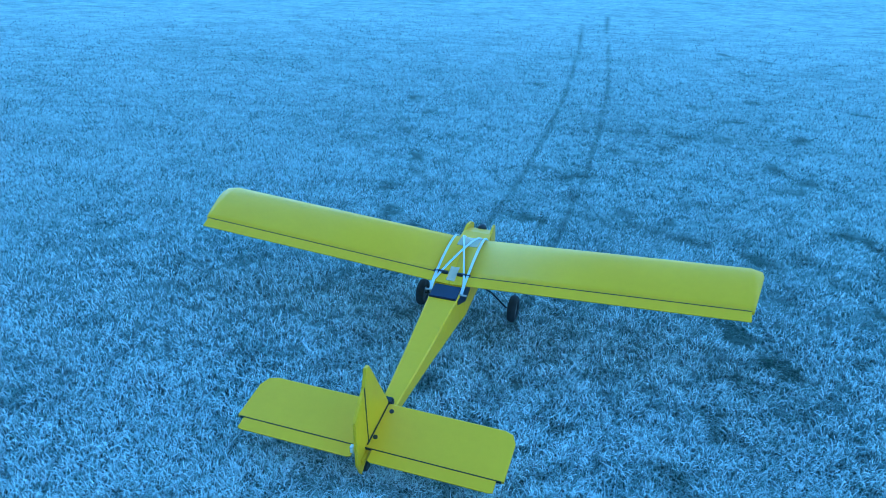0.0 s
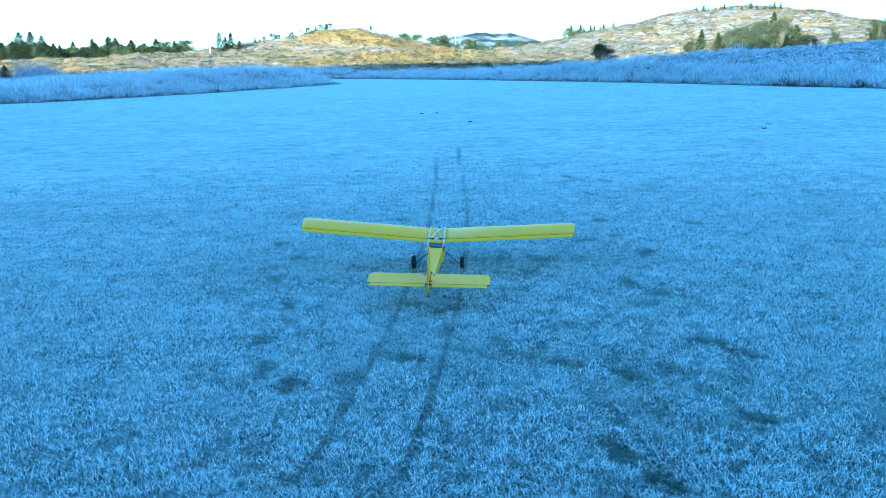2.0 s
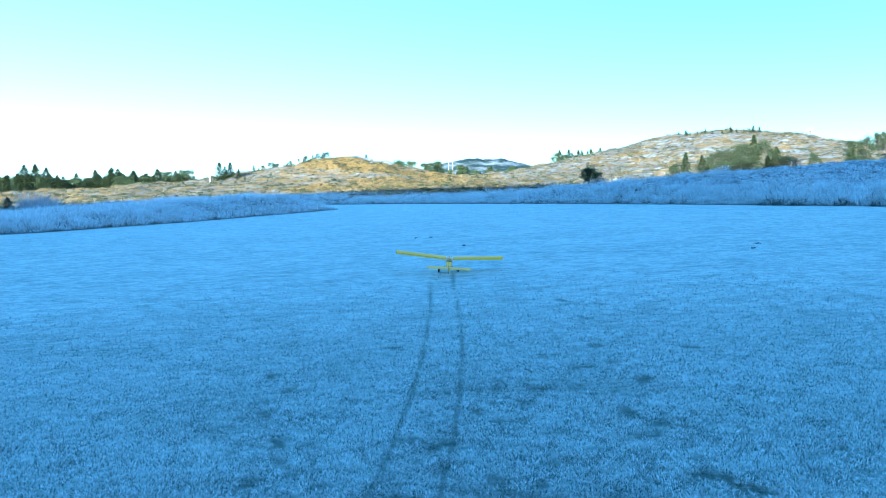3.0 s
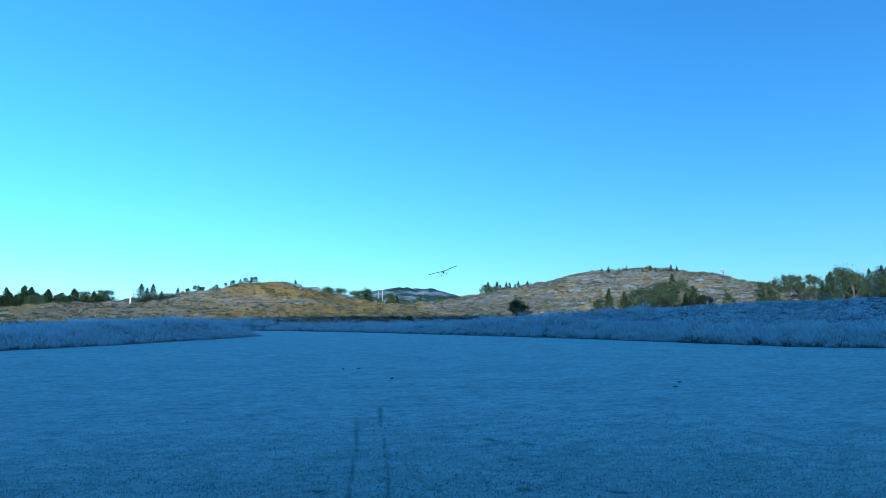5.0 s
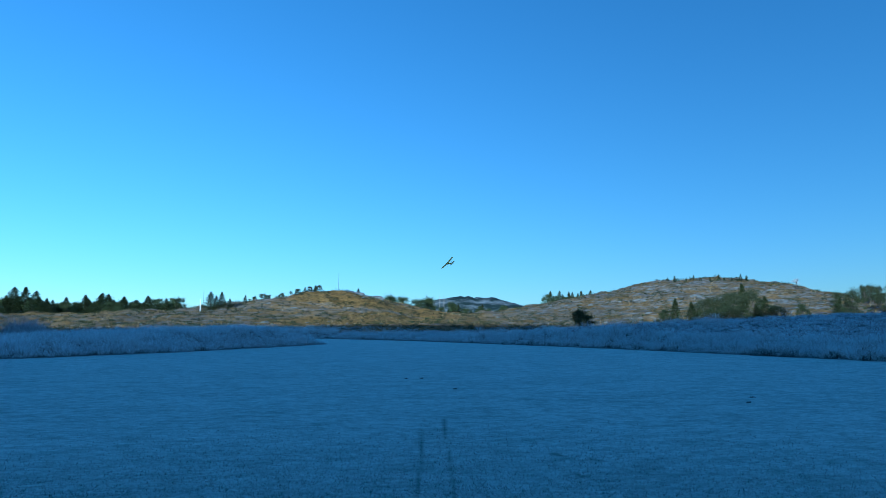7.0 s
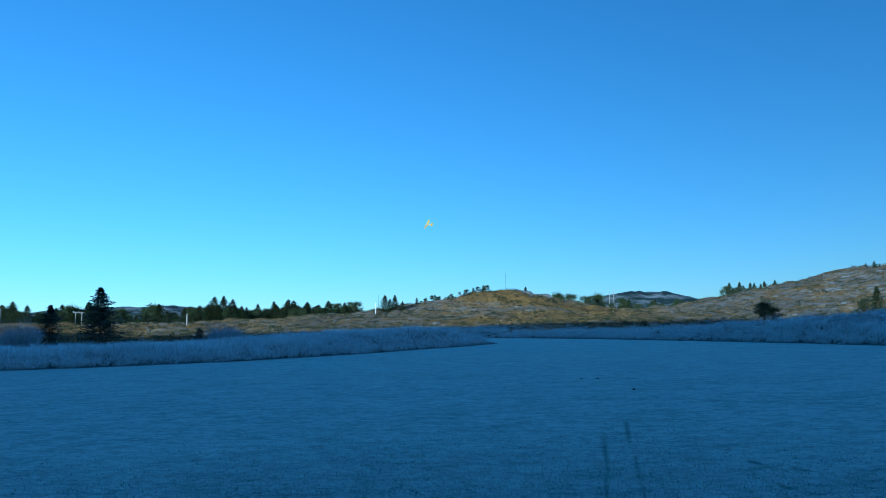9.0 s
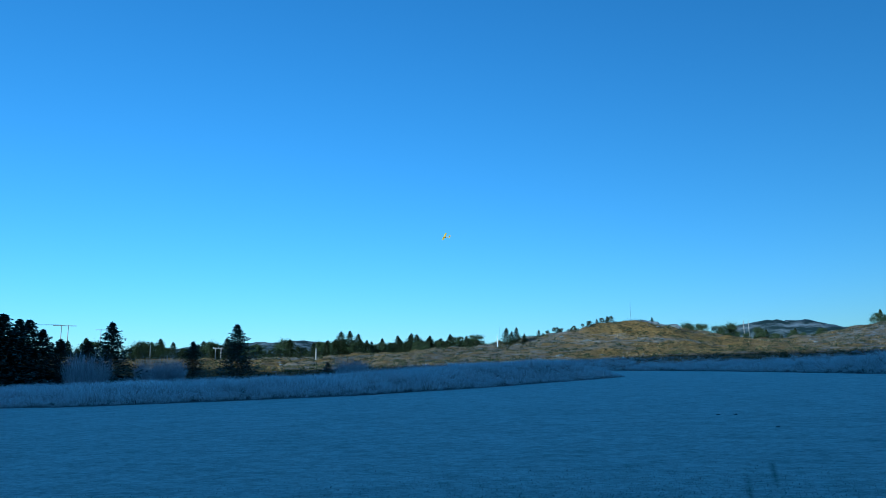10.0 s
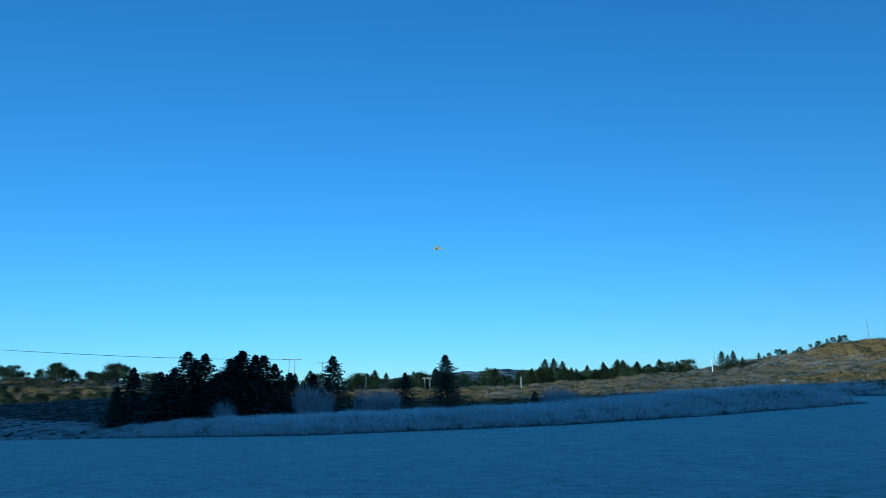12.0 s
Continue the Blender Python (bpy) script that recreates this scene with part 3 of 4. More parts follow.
def plant(kinds, az, r, top, group, wide=1.0):
    """Copy one of the kinds (unit height 1 m) so that it rises to the elevation top seen from the eye."""
    x, y, z = stand(az, r)
    h = max(0.5, EYE + r * math.tan(radians(top)) - z)
    ob = kinds[PLANTED[0] % len(kinds)]
    PLANTED[0] += 1
    m = pose(x, y, z - 0.03 * h, random.gauss(0, 1), random.gauss(0, 1), random.uniform(0, 360))
    if ob.name in GROWN:
        made = copy_thing(ob, m)
    else:
        made = ob
        made.matrix_basis = m
        GROWN.add(ob.name)
    made.scale = (h * wide, h * wide, h)
    tagged(made, group=group)
    return made


PLANTED, GROWN = [0], set()


def trees():
    dark = [spruce("spruce", 1.0, 0.60, "dark green spruce standing behind the frosted long grass"), spruce("spruce", 1.0, 0.66, "dark green spruce standing behind the frosted long grass", ragged=0.35), spruce("spruce", 1.0, 0.54, "dark green spruce standing behind the frosted long grass")]
    for az, r, top, wide in ((-26.5, 62, 4.85, 0.95), (-29.7, 72, 3.5, 1.0), (-35.1, 63, 4.9, 1.0), (-36.6, 66, 3.5, 1.2), (-38.3, 67, 3.6, 1.2), (-39.4, 66, 4.3, 1.0), (-40.4, 66, 4.95, 1.1), (-41.7, 64, 5.3, 1.2), (-41.1, 65, 5.0, 1.0), (-42.2, 66, 4.95, 1.0),
                             (-42.7, 66, 4.7, 1.1), (-44.4, 64, 5.05, 1.1), (-45.7, 64, 5.2, 1.1), (-45.1, 66, 4.6, 1.1), (-46.6, 66, 4.0, 1.1), (-47.6, 65, 3.7, 1.2), (-49.3, 67, 4.0, 1.0), (-50.2, 66, 2.6, 1.1), (-43.5, 62, 3.6, 1.2)):
        plant(dark, az, r, top, "spruces beside the field", wide)
    green = [spruce("spruce", 1.0, 0.50, "green spruce on the sunlit heath", PINE, 0.3), spruce("spruce", 1.0, 0.60, "green spruce on the sunlit heath", PINE, 0.35)]
    pines = [bushy("pine", 1.0, 0.42, "bushy green pine on the sunlit hillside", "pine tree"), bushy("pine", 1.0, 0.5, "bushy green pine on the sunlit hillside", "pine tree", clumps=32), bushy("pine", 1.0, 0.34, "bushy green pine on the sunlit hillside", "pine tree", low=0.2)]
    # pines in the scrub's darker leaf colour, which stands in for shade
    thick = [bushy("pine", 1.0, 0.42, "thickset pine with leaves coloured dark, as in shade", "pine tree", SCRUB_SHADED_PINE), bushy("pine", 1.0, 0.36, "thickset pine with leaves coloured dark, as in shade", "pine tree", SCRUB_SHADED_PINE, 24)]
    wood = "wood beyond the heath"
    for k in range(230):  # the wood between the heath and the far ridges
        az = -52 + 44 * k / 230 + random.uniform(-0.3, 0.3)
        plant(green if random.random() < 0.75 else pines, az, random.uniform(195, 280), 3.15 + 0.2 * math.sin(az * 1.3) + random.uniform(-0.7, 0.45) + 0.25 * (az > -20), wood, 1.15)
    for k in range(70):  # round pines at the far end of the heath
        az = -64 + 15 * k / 70 + random.uniform(-0.3, 0.3)
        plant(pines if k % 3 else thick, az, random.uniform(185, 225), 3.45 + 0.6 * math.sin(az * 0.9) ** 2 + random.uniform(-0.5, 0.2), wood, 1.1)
    for k in range(80):  # scattered low pines on the lit slope below them
        r = random.uniform(128, 180)
        az = random.uniform(-64, -47)
        x, y, z = stand(az, r)
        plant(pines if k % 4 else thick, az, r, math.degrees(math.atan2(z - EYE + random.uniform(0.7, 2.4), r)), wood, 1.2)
    for az, top in ((-18.9, 4.2), (-18.2, 4.25), (-17.6, 4.0), (-19.3, 3.6), (-16.9, 3.5)):
        plant(green, az, 215, top, wood, 1.1)
    for az, top in ((-10.4, 3.9), (-12.2, 3.5), (-11.6, 3.4), (-13.4, 3.5), (-9.6, 3.4)):
        plant(green, az, 235, top, wood, 1.2)
    for az, r, top in ((-6.1, 150, 4.3), (-5.3, 152, 4.3), (-5.7, 151, 4.0), (-4.7, 153, 3.8), (-3.0, 160, 3.95), (-2.0, 162, 4.1), (-0.9, 166, 4.3), (0.6, 168, 4.45), (1.6, 168, 4.95), (4.9, 172, 4.75),
                       (7.4, 190, 4.25), (8.3, 190, 4.15), (9.6, 195, 4.0), (10.3, 200, 4.1)):
        plant(pines if az > -4.5 and top < 4.4 else green, az, r, top, "scrub along the hill crest")
    for k in range(16):
        az = -3.6 + 0.36 * k + random.uniform(-0.12, 0.12)
        x, y, z = stand(az, 160)
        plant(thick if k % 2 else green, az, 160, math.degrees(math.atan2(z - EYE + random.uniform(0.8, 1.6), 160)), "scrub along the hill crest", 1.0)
    for k in range(17):
        az = 19.6 + 4.0 * k / 17
        plant(green if k % 3 else pines, az, 208, 4.35 + 0.25 * math.sin(1.9 * k), "scrub along the hill crest", 0.8)
    for k in range(26):
        az = 7.0 + 12.5 * k / 26 + random.uniform(-0.2, 0.2)
        plant(pines if k % 2 else green, az, random.uniform(190, 215), 3.35 + 0.2 * math.sin(1.7 * k) + random.uniform(-0.25, 0.1), "scrub along the hill crest", 1.0)
    for k in range(70):
        az = -20.5 + 12.5 * k / 70 + random.uniform(-0.2, 0.2)
        plant(green if random.random() < 0.6 else pines, az, random.uniform(195, 250), 3.3 + 0.15 * math.sin(2.1 * az) + random.uniform(-0.3, 0.15), wood, 1.2)
    for k in range(12):
        plant(green, 28.4 + 6.2 * k / 12 + random.uniform(-0.2, 0.2), 178, 5.42 + 0.12 * math.sin(2 * k), "scrub along the hill crest", 0.9)
    for az, r, top, wide in ((33.7, 118, 4.85, 0.9), (34.4, 117, 4.6, 0.9), (33.0, 116, 4.55, 1.0), (32.2, 114, 4.2, 1.1), (31.2, 113, 4.0, 1.1), (35.2, 113, 3.9, 1.1), (35.9, 112, 3.4, 1.2), (30.2, 111, 3.6, 1.2),
                             (29.0, 112, 3.9, 1.0), (28.2, 110, 3.2, 1.1), (34.6, 110, 3.5, 1.3), (32.8, 109, 3.4, 1.3), (31.5, 109, 3.2, 1.3), (37.6, 125, 3.6, 1.0)):
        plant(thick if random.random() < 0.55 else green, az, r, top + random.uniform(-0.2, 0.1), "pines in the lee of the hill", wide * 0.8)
    for az, r, top in ((22.0, 98, 3.15), (22.6, 95, 2.7), (13.4, 175, 3.2), (14.4, 178, 3.4), (16.0, 180, 3.3), (17.5, 172, 3.1), (12.2, 185, 3.7)):
        plant(pines, az, r, top, "pines in the lee of the hill")
    for k in range(110):
        az = 39.3 + 18 * k / 110 + random.uniform(-0.25, 0.25)
        crest = float(np.interp(az, (39, 40.3, 41.8, 43.4, 44.5, 46, 48.3, 58), (3.7, 4.1, 4.7, 4.25, 4.8, 5.3, 4.8, 5.2)))
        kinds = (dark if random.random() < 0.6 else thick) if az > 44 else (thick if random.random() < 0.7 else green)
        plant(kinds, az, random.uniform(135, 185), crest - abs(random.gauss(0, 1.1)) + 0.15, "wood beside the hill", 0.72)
    lone = bushy("lone_tree", 1.0, 0.42, "small frosted tree alone on the hill crest", "tree", TWIG, 22, 60, 0.45)
    plant([lone], 37.3, 172, 5.1, "")
    bushes = [bare_bush("bare_bush", 1.0, 0.6, "leafless bush furred with frost"), bare_bush("bare_bush", 1.0, 0.45, "leafless bush furred with frost")]
    for az, r, top, wide in ((-18.4, 60, 2.35, 1.3), (-17.6, 61, 2.2, 1.3), (-43.0, 60, 1.6, 0.9), (-37.2, 61, 2.9, 0.8), (-36.0, 61, 2.6, 0.8), (-32.0, 68, 2.4, 0.7), (-31.2, 69, 2.6, 0.6), (-30.6, 68, 2.2, 0.7), (-33.0, 66, 2.4, 0.7)):
        plant(bushes, az, r, top, "frosted bushes beside the field", wide)
    plant(dark, -19.9, 61, 1.85, "spruces beside the field", 1.2)


def rush_tufts():
    for az, r, wide in ((34.7, 38.8, 0.55), (35.7, 38.4, 0.6), (36.6, 38.2, 0.5), (39.2, 37.5, 0.35), (41.6, 36.8, 0.5), (47.2, 37.0, 0.4), (16.3, 58.6, 0.3), (18.2, 56.2, 0.35), (-6.6, 50.6, 0.35)):
        while beyond_field(*(np.array([f(radians(az)) * r]) for f in (math.sin, math.cos)))[0] < 0.25:
            r += 0.2
        x, y, z = stand(az, r)
        n = 260
        a, q = np.random.uniform(0, 2 * math.pi, n), wide * np.sqrt(np.random.uniform(0, 1, n))
        px, py = q * np.cos(a), q * np.sin(a)
        ob = blade_mesh("rush_tuft", px, py, np.full(n, -0.05), np.random.uniform(0.3, 0.7, n) * (1 - 0.7 * (q / wide) ** 2), np.random.uniform(0.008, 0.018, n), np.random.uniform(0.1, 0.9, n), RUSH)
        ob.matrix_basis = pose(x, y, z)
        tagged(ob, "dark unfrosted tuft of rushes at the field's edge", "rushes", "rush tufts")


def clods():
    for x, y, wide in ((3.27, 21.7, 0.06), (3.72, 21.7, 0.05), (9.6, 14.3, 0.07), (3.9, 17.9, 0.04), (8.9, 13.4, 0.05)):
        n = 60
        a, q = np.random.uniform(0, 2 * math.pi, n), wide * np.sqrt(np.random.uniform(0, 1, n))
        ob = blade_mesh("grass_clod", q * np.cos(a), q * np.sin(a), np.full(n, -0.01), np.random.uniform(0.02, 0.06, n), np.random.uniform(0.006, 0.012, n), np.random.uniform(0.4, 1.4, n), RUSH)
        ob.matrix_basis = pose(x, y, float(slope(x, y)))
        tagged(ob, "small dark clod of unfrosted grass on the mown field", "grass clod", "clods on the field")


def board():
    x, y, z = stand(0.6, 62.5)
    ob = new("wooden_board")
    ob.matrix_basis = pose(x, y, z, 0, 0, -52)
    bm = bmesh.new()
    box(bm, (-0.75, -0.02, 0.15), (0.75, 0.02, 0.55), 0.006)
    part("panel", bm, WHITE_POST, ob)
    for dx in (-0.6, 0.6):
        bm = bmesh.new()
        box(bm, (dx - 0.03, 0.022, -0.1), (dx + 0.03, 0.08, 0.5), 0.004)
        part("stake", bm, POLE_WOOD, ob)
    tagged(ob, "pale frosted board on stakes at the tip of the bank", "board")


def poles():
    def pole(name, az, r, base, top, label, radius=0.12, mat=POLE_WOOD, arm=0.0, second=0.0):
        x, y, z = stand(az, r)
        foot, head = min(z, EYE + r * math.tan(radians(base))) - 0.4, EYE + r * math.tan(radians(top))
        ob = new(name)
        ob.matrix_basis = pose(x, y, foot, 0, 0, -az)
        h = head - foot
        for k, dx in enumerate((0, second) if second else (0,)):
            bm = bmesh.new()
            tube(bm, [(dx, 0, 0), (dx, 0, h * 0.5), (dx, 0, h)], [radius, radius * 0.9, radius * 0.75], 8)
            part("post", bm, mat, ob, smooth=True)
        if arm:
            bm = bmesh.new()
            mid = second / 2
            box(bm, (mid - arm, -0.09, h - 0.35), (mid + arm, 0.09, h - 0.15), 0.02)
            part("crossarm", bm, mat, ob)
            for dx in (-0.92, 0, 0.92):
                bm = bmesh.new()
                tube(bm, [(mid + dx * arm, 0, h - 0.15), (mid + dx * arm, 0, h + 0.15)], 0.06, 6)
                part("insulator", bm, WHITE_POST, ob)
        tagged(ob, label, "pole", "power poles" if arm or second else "")
        return x, y, head
    pole("marker_post", -6.8, 148, 2.85, 3.65, "white painted post on the hillside", 0.11, WHITE_POST)
    pole("thin_mast", -6.6, 150, 2.85, 4.3, "thin grey mast beside a white post", 0.025, WIRE)
    pole("utility_pole", -20.75, 150, 1.6, 2.85, "pale wooden utility pole in the sun", 0.16)
    pole("power_pole", -28.1, 205, 1.7, 2.95, "pair of pale wooden power poles", 0.15, second=1.4, arm=1.3)
    pole("power_pole", -22.5, 300, 2.3, 3.0, "pair of pale wooden power poles", 0.15, second=1.8)
    pole("power_pole", 11.25, 230, 3.2, 4.2, "pair of pale wooden power poles", 0.10, second=1.3)
    pole("utility_pole", -32.6, 210, 2.0, 3.1, "pale wooden utility pole in the sun", 0.14)
    a = pole("power_pole", -38.4, 270, 2.6, 4.45, "pair of wooden power poles with a crossarm", 0.16, second=2.0, arm=3.4)
    b = pole("power_pole", -35.9, 330, 2.6, 4.2, "pair of wooden power poles with a crossarm", 0.16, second=2.0, arm=3.0)
    pole("power_pole", -54.5, 215, 3.0, 3.86, "pair of pale wooden power poles", 0.13, second=1.6)
    pole("thin_mast", 3.36, 168, 4.6, 5.86, "thin grey mast on the hill crest", 0.03, WIRE)
    c = pole("power_pole", -68, 150, 2.6, 5.3, "wooden power pole with a crossarm", 0.15, arm=1.6)
    for side in (-1.5, 0, 1.5):
        bm = bmesh.new()
        pts = []
        for k in range(13):
            u = k / 12
            pts.append((c[0] + (a[0] - c[0]) * u, c[1] + (a[1] - c[1]) * u + side, c[2] + (a[2] - c[2]) * u - 4 * 1.2 * u * (1 - u)))
        tube(bm, pts, 0.018, 4)
        tagged(part("power_line", bm, WIRE), "thin dark power line slung between poles", "power line", "power lines")


def rocks():
    protos = []
    for k in range(4):
        bm = bmesh.new()
        bmesh.ops.create_icosphere(bm, subdivisions=2, radius=1)
        for v in bm.verts:
            v.co *= 1 + 0.35 * noise.noise(v.co * 1.4 + Vector((7 * k, 0, 0)))
            v.co.z *= 0.55
        ob = part("rock", bm, ROCK)
        protos.append(tagged(ob, "pale grey rock lying on the hillside", "rock", "rocks on the hills"))
    for k in range(170):
        az = random.choice((random.uniform(-8, 8), random.uniform(14, 38), random.uniform(14, 38), random.uniform(-24, 8)))
        x, y, z = stand(az, random.uniform(105, 175))
        s = random.uniform(0.15, 0.55) * (1.2 if az > 14 and k % 5 == 0 else 0.9)
        m = pose(x, y, z + 0.05 * s, 0, 0, random.uniform(0, 360))
        ob = protos[k % 4]
        if k < 4:
            ob.matrix_basis = m
        else:
            ob = copy_thing(ob, m)
        ob.scale = (s * random.uniform(1, 1.8), s, s)
    for k in range(15):  # the bare crag along the hill crest, and ledges on the higher hill
        az, r = (3.9 + 0.27 * k, 163.5 + 1.5 * math.sin(4 * k)) if k < 10 else (29.0 + 1.6 * (k - 10), 158 + 3 * (k % 2))
        x, y, z = stand(az, r)
        ob = copy_thing(protos[k % 4], pose(x, y, z - 0.1, 0, 0, random.uniform(-25, 25)))
        tagged(ob, "bare grey crag on the hill crest", "rock", "crags on the hills")
        w = random.uniform(0.8, 1.5)
        ob.scale = (1.3 * w, 0.9, 0.75 * w)


# ---------------------------------------------------------------- the aeroplane; its origin is the ground under its wheels, y ahead
SPAN, WING_LE, WING_TE, WING_Z, DIHEDRAL = 0.935, 0.064, -0.195, 0.264, 0.068
AILERON = 0.036  # depth of the ailerons
STAB_LE, STAB_TE, STAB_Z, STAB_SPAN = -0.718, -0.907, 0.262, 0.354


def foil_top(u, thick, camber):
    """Height of the upper skin at the fraction u of the chord behind the leading edge."""
    t = thick * 5.2 * (0.297 * math.sqrt(u) - 0.126 * u - 0.352 * u * u + 0.284 * u ** 3 - 0.1015 * u ** 4) + 0.0015
    return t * 1.35 + camber * 4 * u * (1 - u)


def foil(x, le, te, z, thick, camber=0.0, cut=1.0, n=10):
    """One wing section: closed, from the cut before the trailing edge over the top and back."""
    c = le - te
    pts = [(x, le - u * c, z + foil_top(u, thick, camber)) for u in (cut * (1 - k / n) for k in range(n + 1))]
    return pts + [(x, le - u * c, z - 0.002 - 0.15 * thick * math.sin(math.pi * u)) for u in (cut * k / n for k in range(1, n + 1))]


def wing_panel(side, parent):
    """One half of the wing, with the aileron strip as a piece of its own."""
    bm = bmesh.new()
    sections = []
    hinge = WING_TE + AILERON
    cut = (WING_LE - hinge) / (WING_LE - WING_TE)
    for u, le_in, sh in ((0.0, 0, 1), (0.5, 0, 1), (0.95, 0, 1), (0.985, 0.012, 0.8), (1.0, 0.04, 0.45)):
        x = u * SPAN
        sections.append([(side * min(p[0], SPAN - 0.17 * (WING_LE - p[1])), p[1], p[2]) for p in foil(x, WING_LE - le_in, WING_TE, WING_Z + DIHEDRAL * x, 0.030 * sh, 0.004, (WING_LE - le_in - hinge - 0.003) / (WING_LE - le_in - WING_TE))])
    loft(bm, sections)
    panel = part("wing_panel", bm, YELLOW, parent, "yellow film-covered wing half", smooth=True)
    x0, x1 = 0.001, SPAN - 0.045
    top = foil_top(cut, 0.030, 0.004)
    bm = bmesh.new()
    loft(bm, [[(side * x, hinge, WING_Z + DIHEDRAL * x + top), (side * x, WING_TE, WING_Z + DIHEDRAL * x + 0.002), (side * x, WING_TE, WING_Z + DIHEDRAL * x), (side * x, hinge, WING_Z + DIHEDRAL * x - 0.002)] for x in (x0, x1)])
    part("aileron", bm, YELLOW, parent, "yellow aileron strip behind a dark hinge line")
    bm = bmesh.new()
    loft(bm, [[(side * x, hinge + 0.003, WING_Z + DIHEDRAL * x + top + 0.0007), (side * x, hinge - 0.0003, WING_Z + DIHEDRAL * x + top + 0.0004), (side * x, hinge, WING_Z + DIHEDRAL * x), (side * x, hinge + 0.003, WING_Z + DIHEDRAL * x)] for x in (0.045, x1)])
    part("hinge_line", bm, DARK_LINE, parent, "dark hinge gap")
    return panel


def aeroplane():
    plane = new("model_aeroplane")
    tagged(plane, "yellow radio-controlled high-wing model aeroplane with a tail wheel", "model aeroplane")
    # fuselage: y, half-width, bottom, top
    bm = bmesh.new()
    stations = ((0.185, 0.043, 0.170, 0.232), (0.13, 0.050, 0.145, 0.252), (0.06, 0.052, 0.135, 0.262), (-0.19, 0.052, 0.138, 0.262), (-0.245, 0.047, 0.148, 0.258), (-0.5, 0.034, 0.190, 0.250), (-0.72, 0.022, 0.218, 0.252), (-0.90, 0.010, 0.232, 0.252))
    loft(bm, [[(-w, y, b + 0.006), (-w + 0.006, y, b), (w - 0.006, y, b), (w, y, b + 0.006), (w, y, t - 0.004), (w - 0.004, y, t), (-w + 0.004, y, t), (-w, y, t - 0.004)] for y, w, b, t in stations])
    part("fuselage", bm, YELLOW, plane, "yellow tapered box fuselage")
    for s in (-1, 1):
        bm = bmesh.new()
        loft(bm, [[(s * (w - 0.008), y, 0.18), (s * w, y, 0.18), (s * w, y, t), (s * (w - 0.008), y, t)] for y, w, t in ((0.12, 0.052, 0.248), (0.165, 0.050, 0.256), (0.195, 0.047, 0.250), (0.213, 0.044, 0.234))])
        part("nose_cheek", bm, YELLOW, plane)
    bm = bmesh.new()
    tube(bm, [(0, 0.18, 0.226), (0, 0.200, 0.226), (0, 0.208, 0.226)], [0.016, 0.016, 0.012], 16)
    part("motor", bm, BLACK, plane, "black motor between the nose cheeks", smooth=True)
    bm = bmesh.new()
    tube(bm, [(0, 0.208, 0.226), (0, 0.217, 0.226), (0, 0.226, 0.226)], [0.009, 0.007, 0.002], 12)
    part("spinner", bm, STEEL, plane, smooth=True)
    bm = bmesh.new()
    box(bm, (-0.044, -0.262, 0.2545), (0.044, -0.197, 0.2640), 0.002)
    part("hatch", bm, NAVY, plane, "navy blue hatch behind the wing")
    for s in (-1, 1):
        bm = bmesh.new()
        loft(bm, [[(s * (w - 0.004), y, b), (s * (w + 0.002), y, b), (s * (w + 0.002), y, t), (s * (w - 0.004), y, t)] for y, w, b, t in ((-0.14, 0.052, 0.215, 0.252), (-0.19, 0.052, 0.205, 0.254), (-0.252, 0.0465, 0.235, 0.252))])
        part("side_window", bm, NAVY, plane, "dark blue side window")
    for s in (-1, 1):
        wing_panel(s, plane)
    bm = bmesh.new()
    box(bm, (-0.062, WING_TE + 0.034, WING_Z + 0.009), (-0.014, WING_TE + 0.045, WING_Z + 0.020), 0.002)
    box(bm, (0.016, WING_TE + 0.034, WING_Z + 0.009), (0.060, WING_TE + 0.045, WING_Z + 0.020), 0.002)
    part("aileron_linkage", bm, BLACK, plane, "black aileron torque rods")
    bm = bmesh.new()
    skin = lambda y: WING_Z + foil_top((WING_LE - y) / (WING_LE - WING_TE), 0.030, 0.004)
    strip = [WING_LE - d for d in (0.002, 0.012, 0.03, 0.055, 0.08)]
    loft(bm, [[(x, y, skin(y) + DIHEDRAL * abs(x) + 0.0015) for y in strip] + [(x, y, skin(y) + DIHEDRAL * abs(x) - 0.002) for y in strip[::-1]] for x in (-0.028, 0.0, 0.042)])
    part("leading_edge_tape", bm, TAPE, plane, "clear tape over the wing joint")
    bm = bmesh.new()
    strip = [WING_TE + d for d in (0.012, 0.03, 0.05, 0.07)]
    loft(bm, [[(x, y, skin(y) + DIHEDRAL * abs(x) + 0.0018) for y in strip] + [(x, y, skin(y) + DIHEDRAL * abs(x) - 0.002) for y in strip[::-1]] for x in (-0.013, 0.0, 0.015)])
    part("trailing_edge_tape", bm, TAPE, plane, "clear tape over the wing joint")
    # rubber bands over the wing
    def over(xa, xb):
        along = [(xa + (xb - xa) * u, WING_LE - (WING_LE - WING_TE) * u) for u in (0.02, 0.06, 0.12, 0.2, 0.3, 0.42, 0.55, 0.7, 0.85, 1.0)]
        return [(xa, WING_LE + 0.03, 0.246)] + [(x, y, skin(y) + 0.0035 + DIHEDRAL * abs(x)) for x, y in along] + [(xb, WING_TE - 0.030, 0.258)]

    for xa, xb in ((-0.048, -0.050), (-0.052, -0.054), (0.048, 0.050), (0.053, 0.054), (-0.03, 0.052), (-0.025, 0.048), (0.03, -0.052), (0.035, -0.048)):
        bm = bmesh.new()
        tube(bm, over(xa, xb), 0.0019, 6)
        part("rubber_band", bm, BAND, plane, "white rubber band", smooth=True)
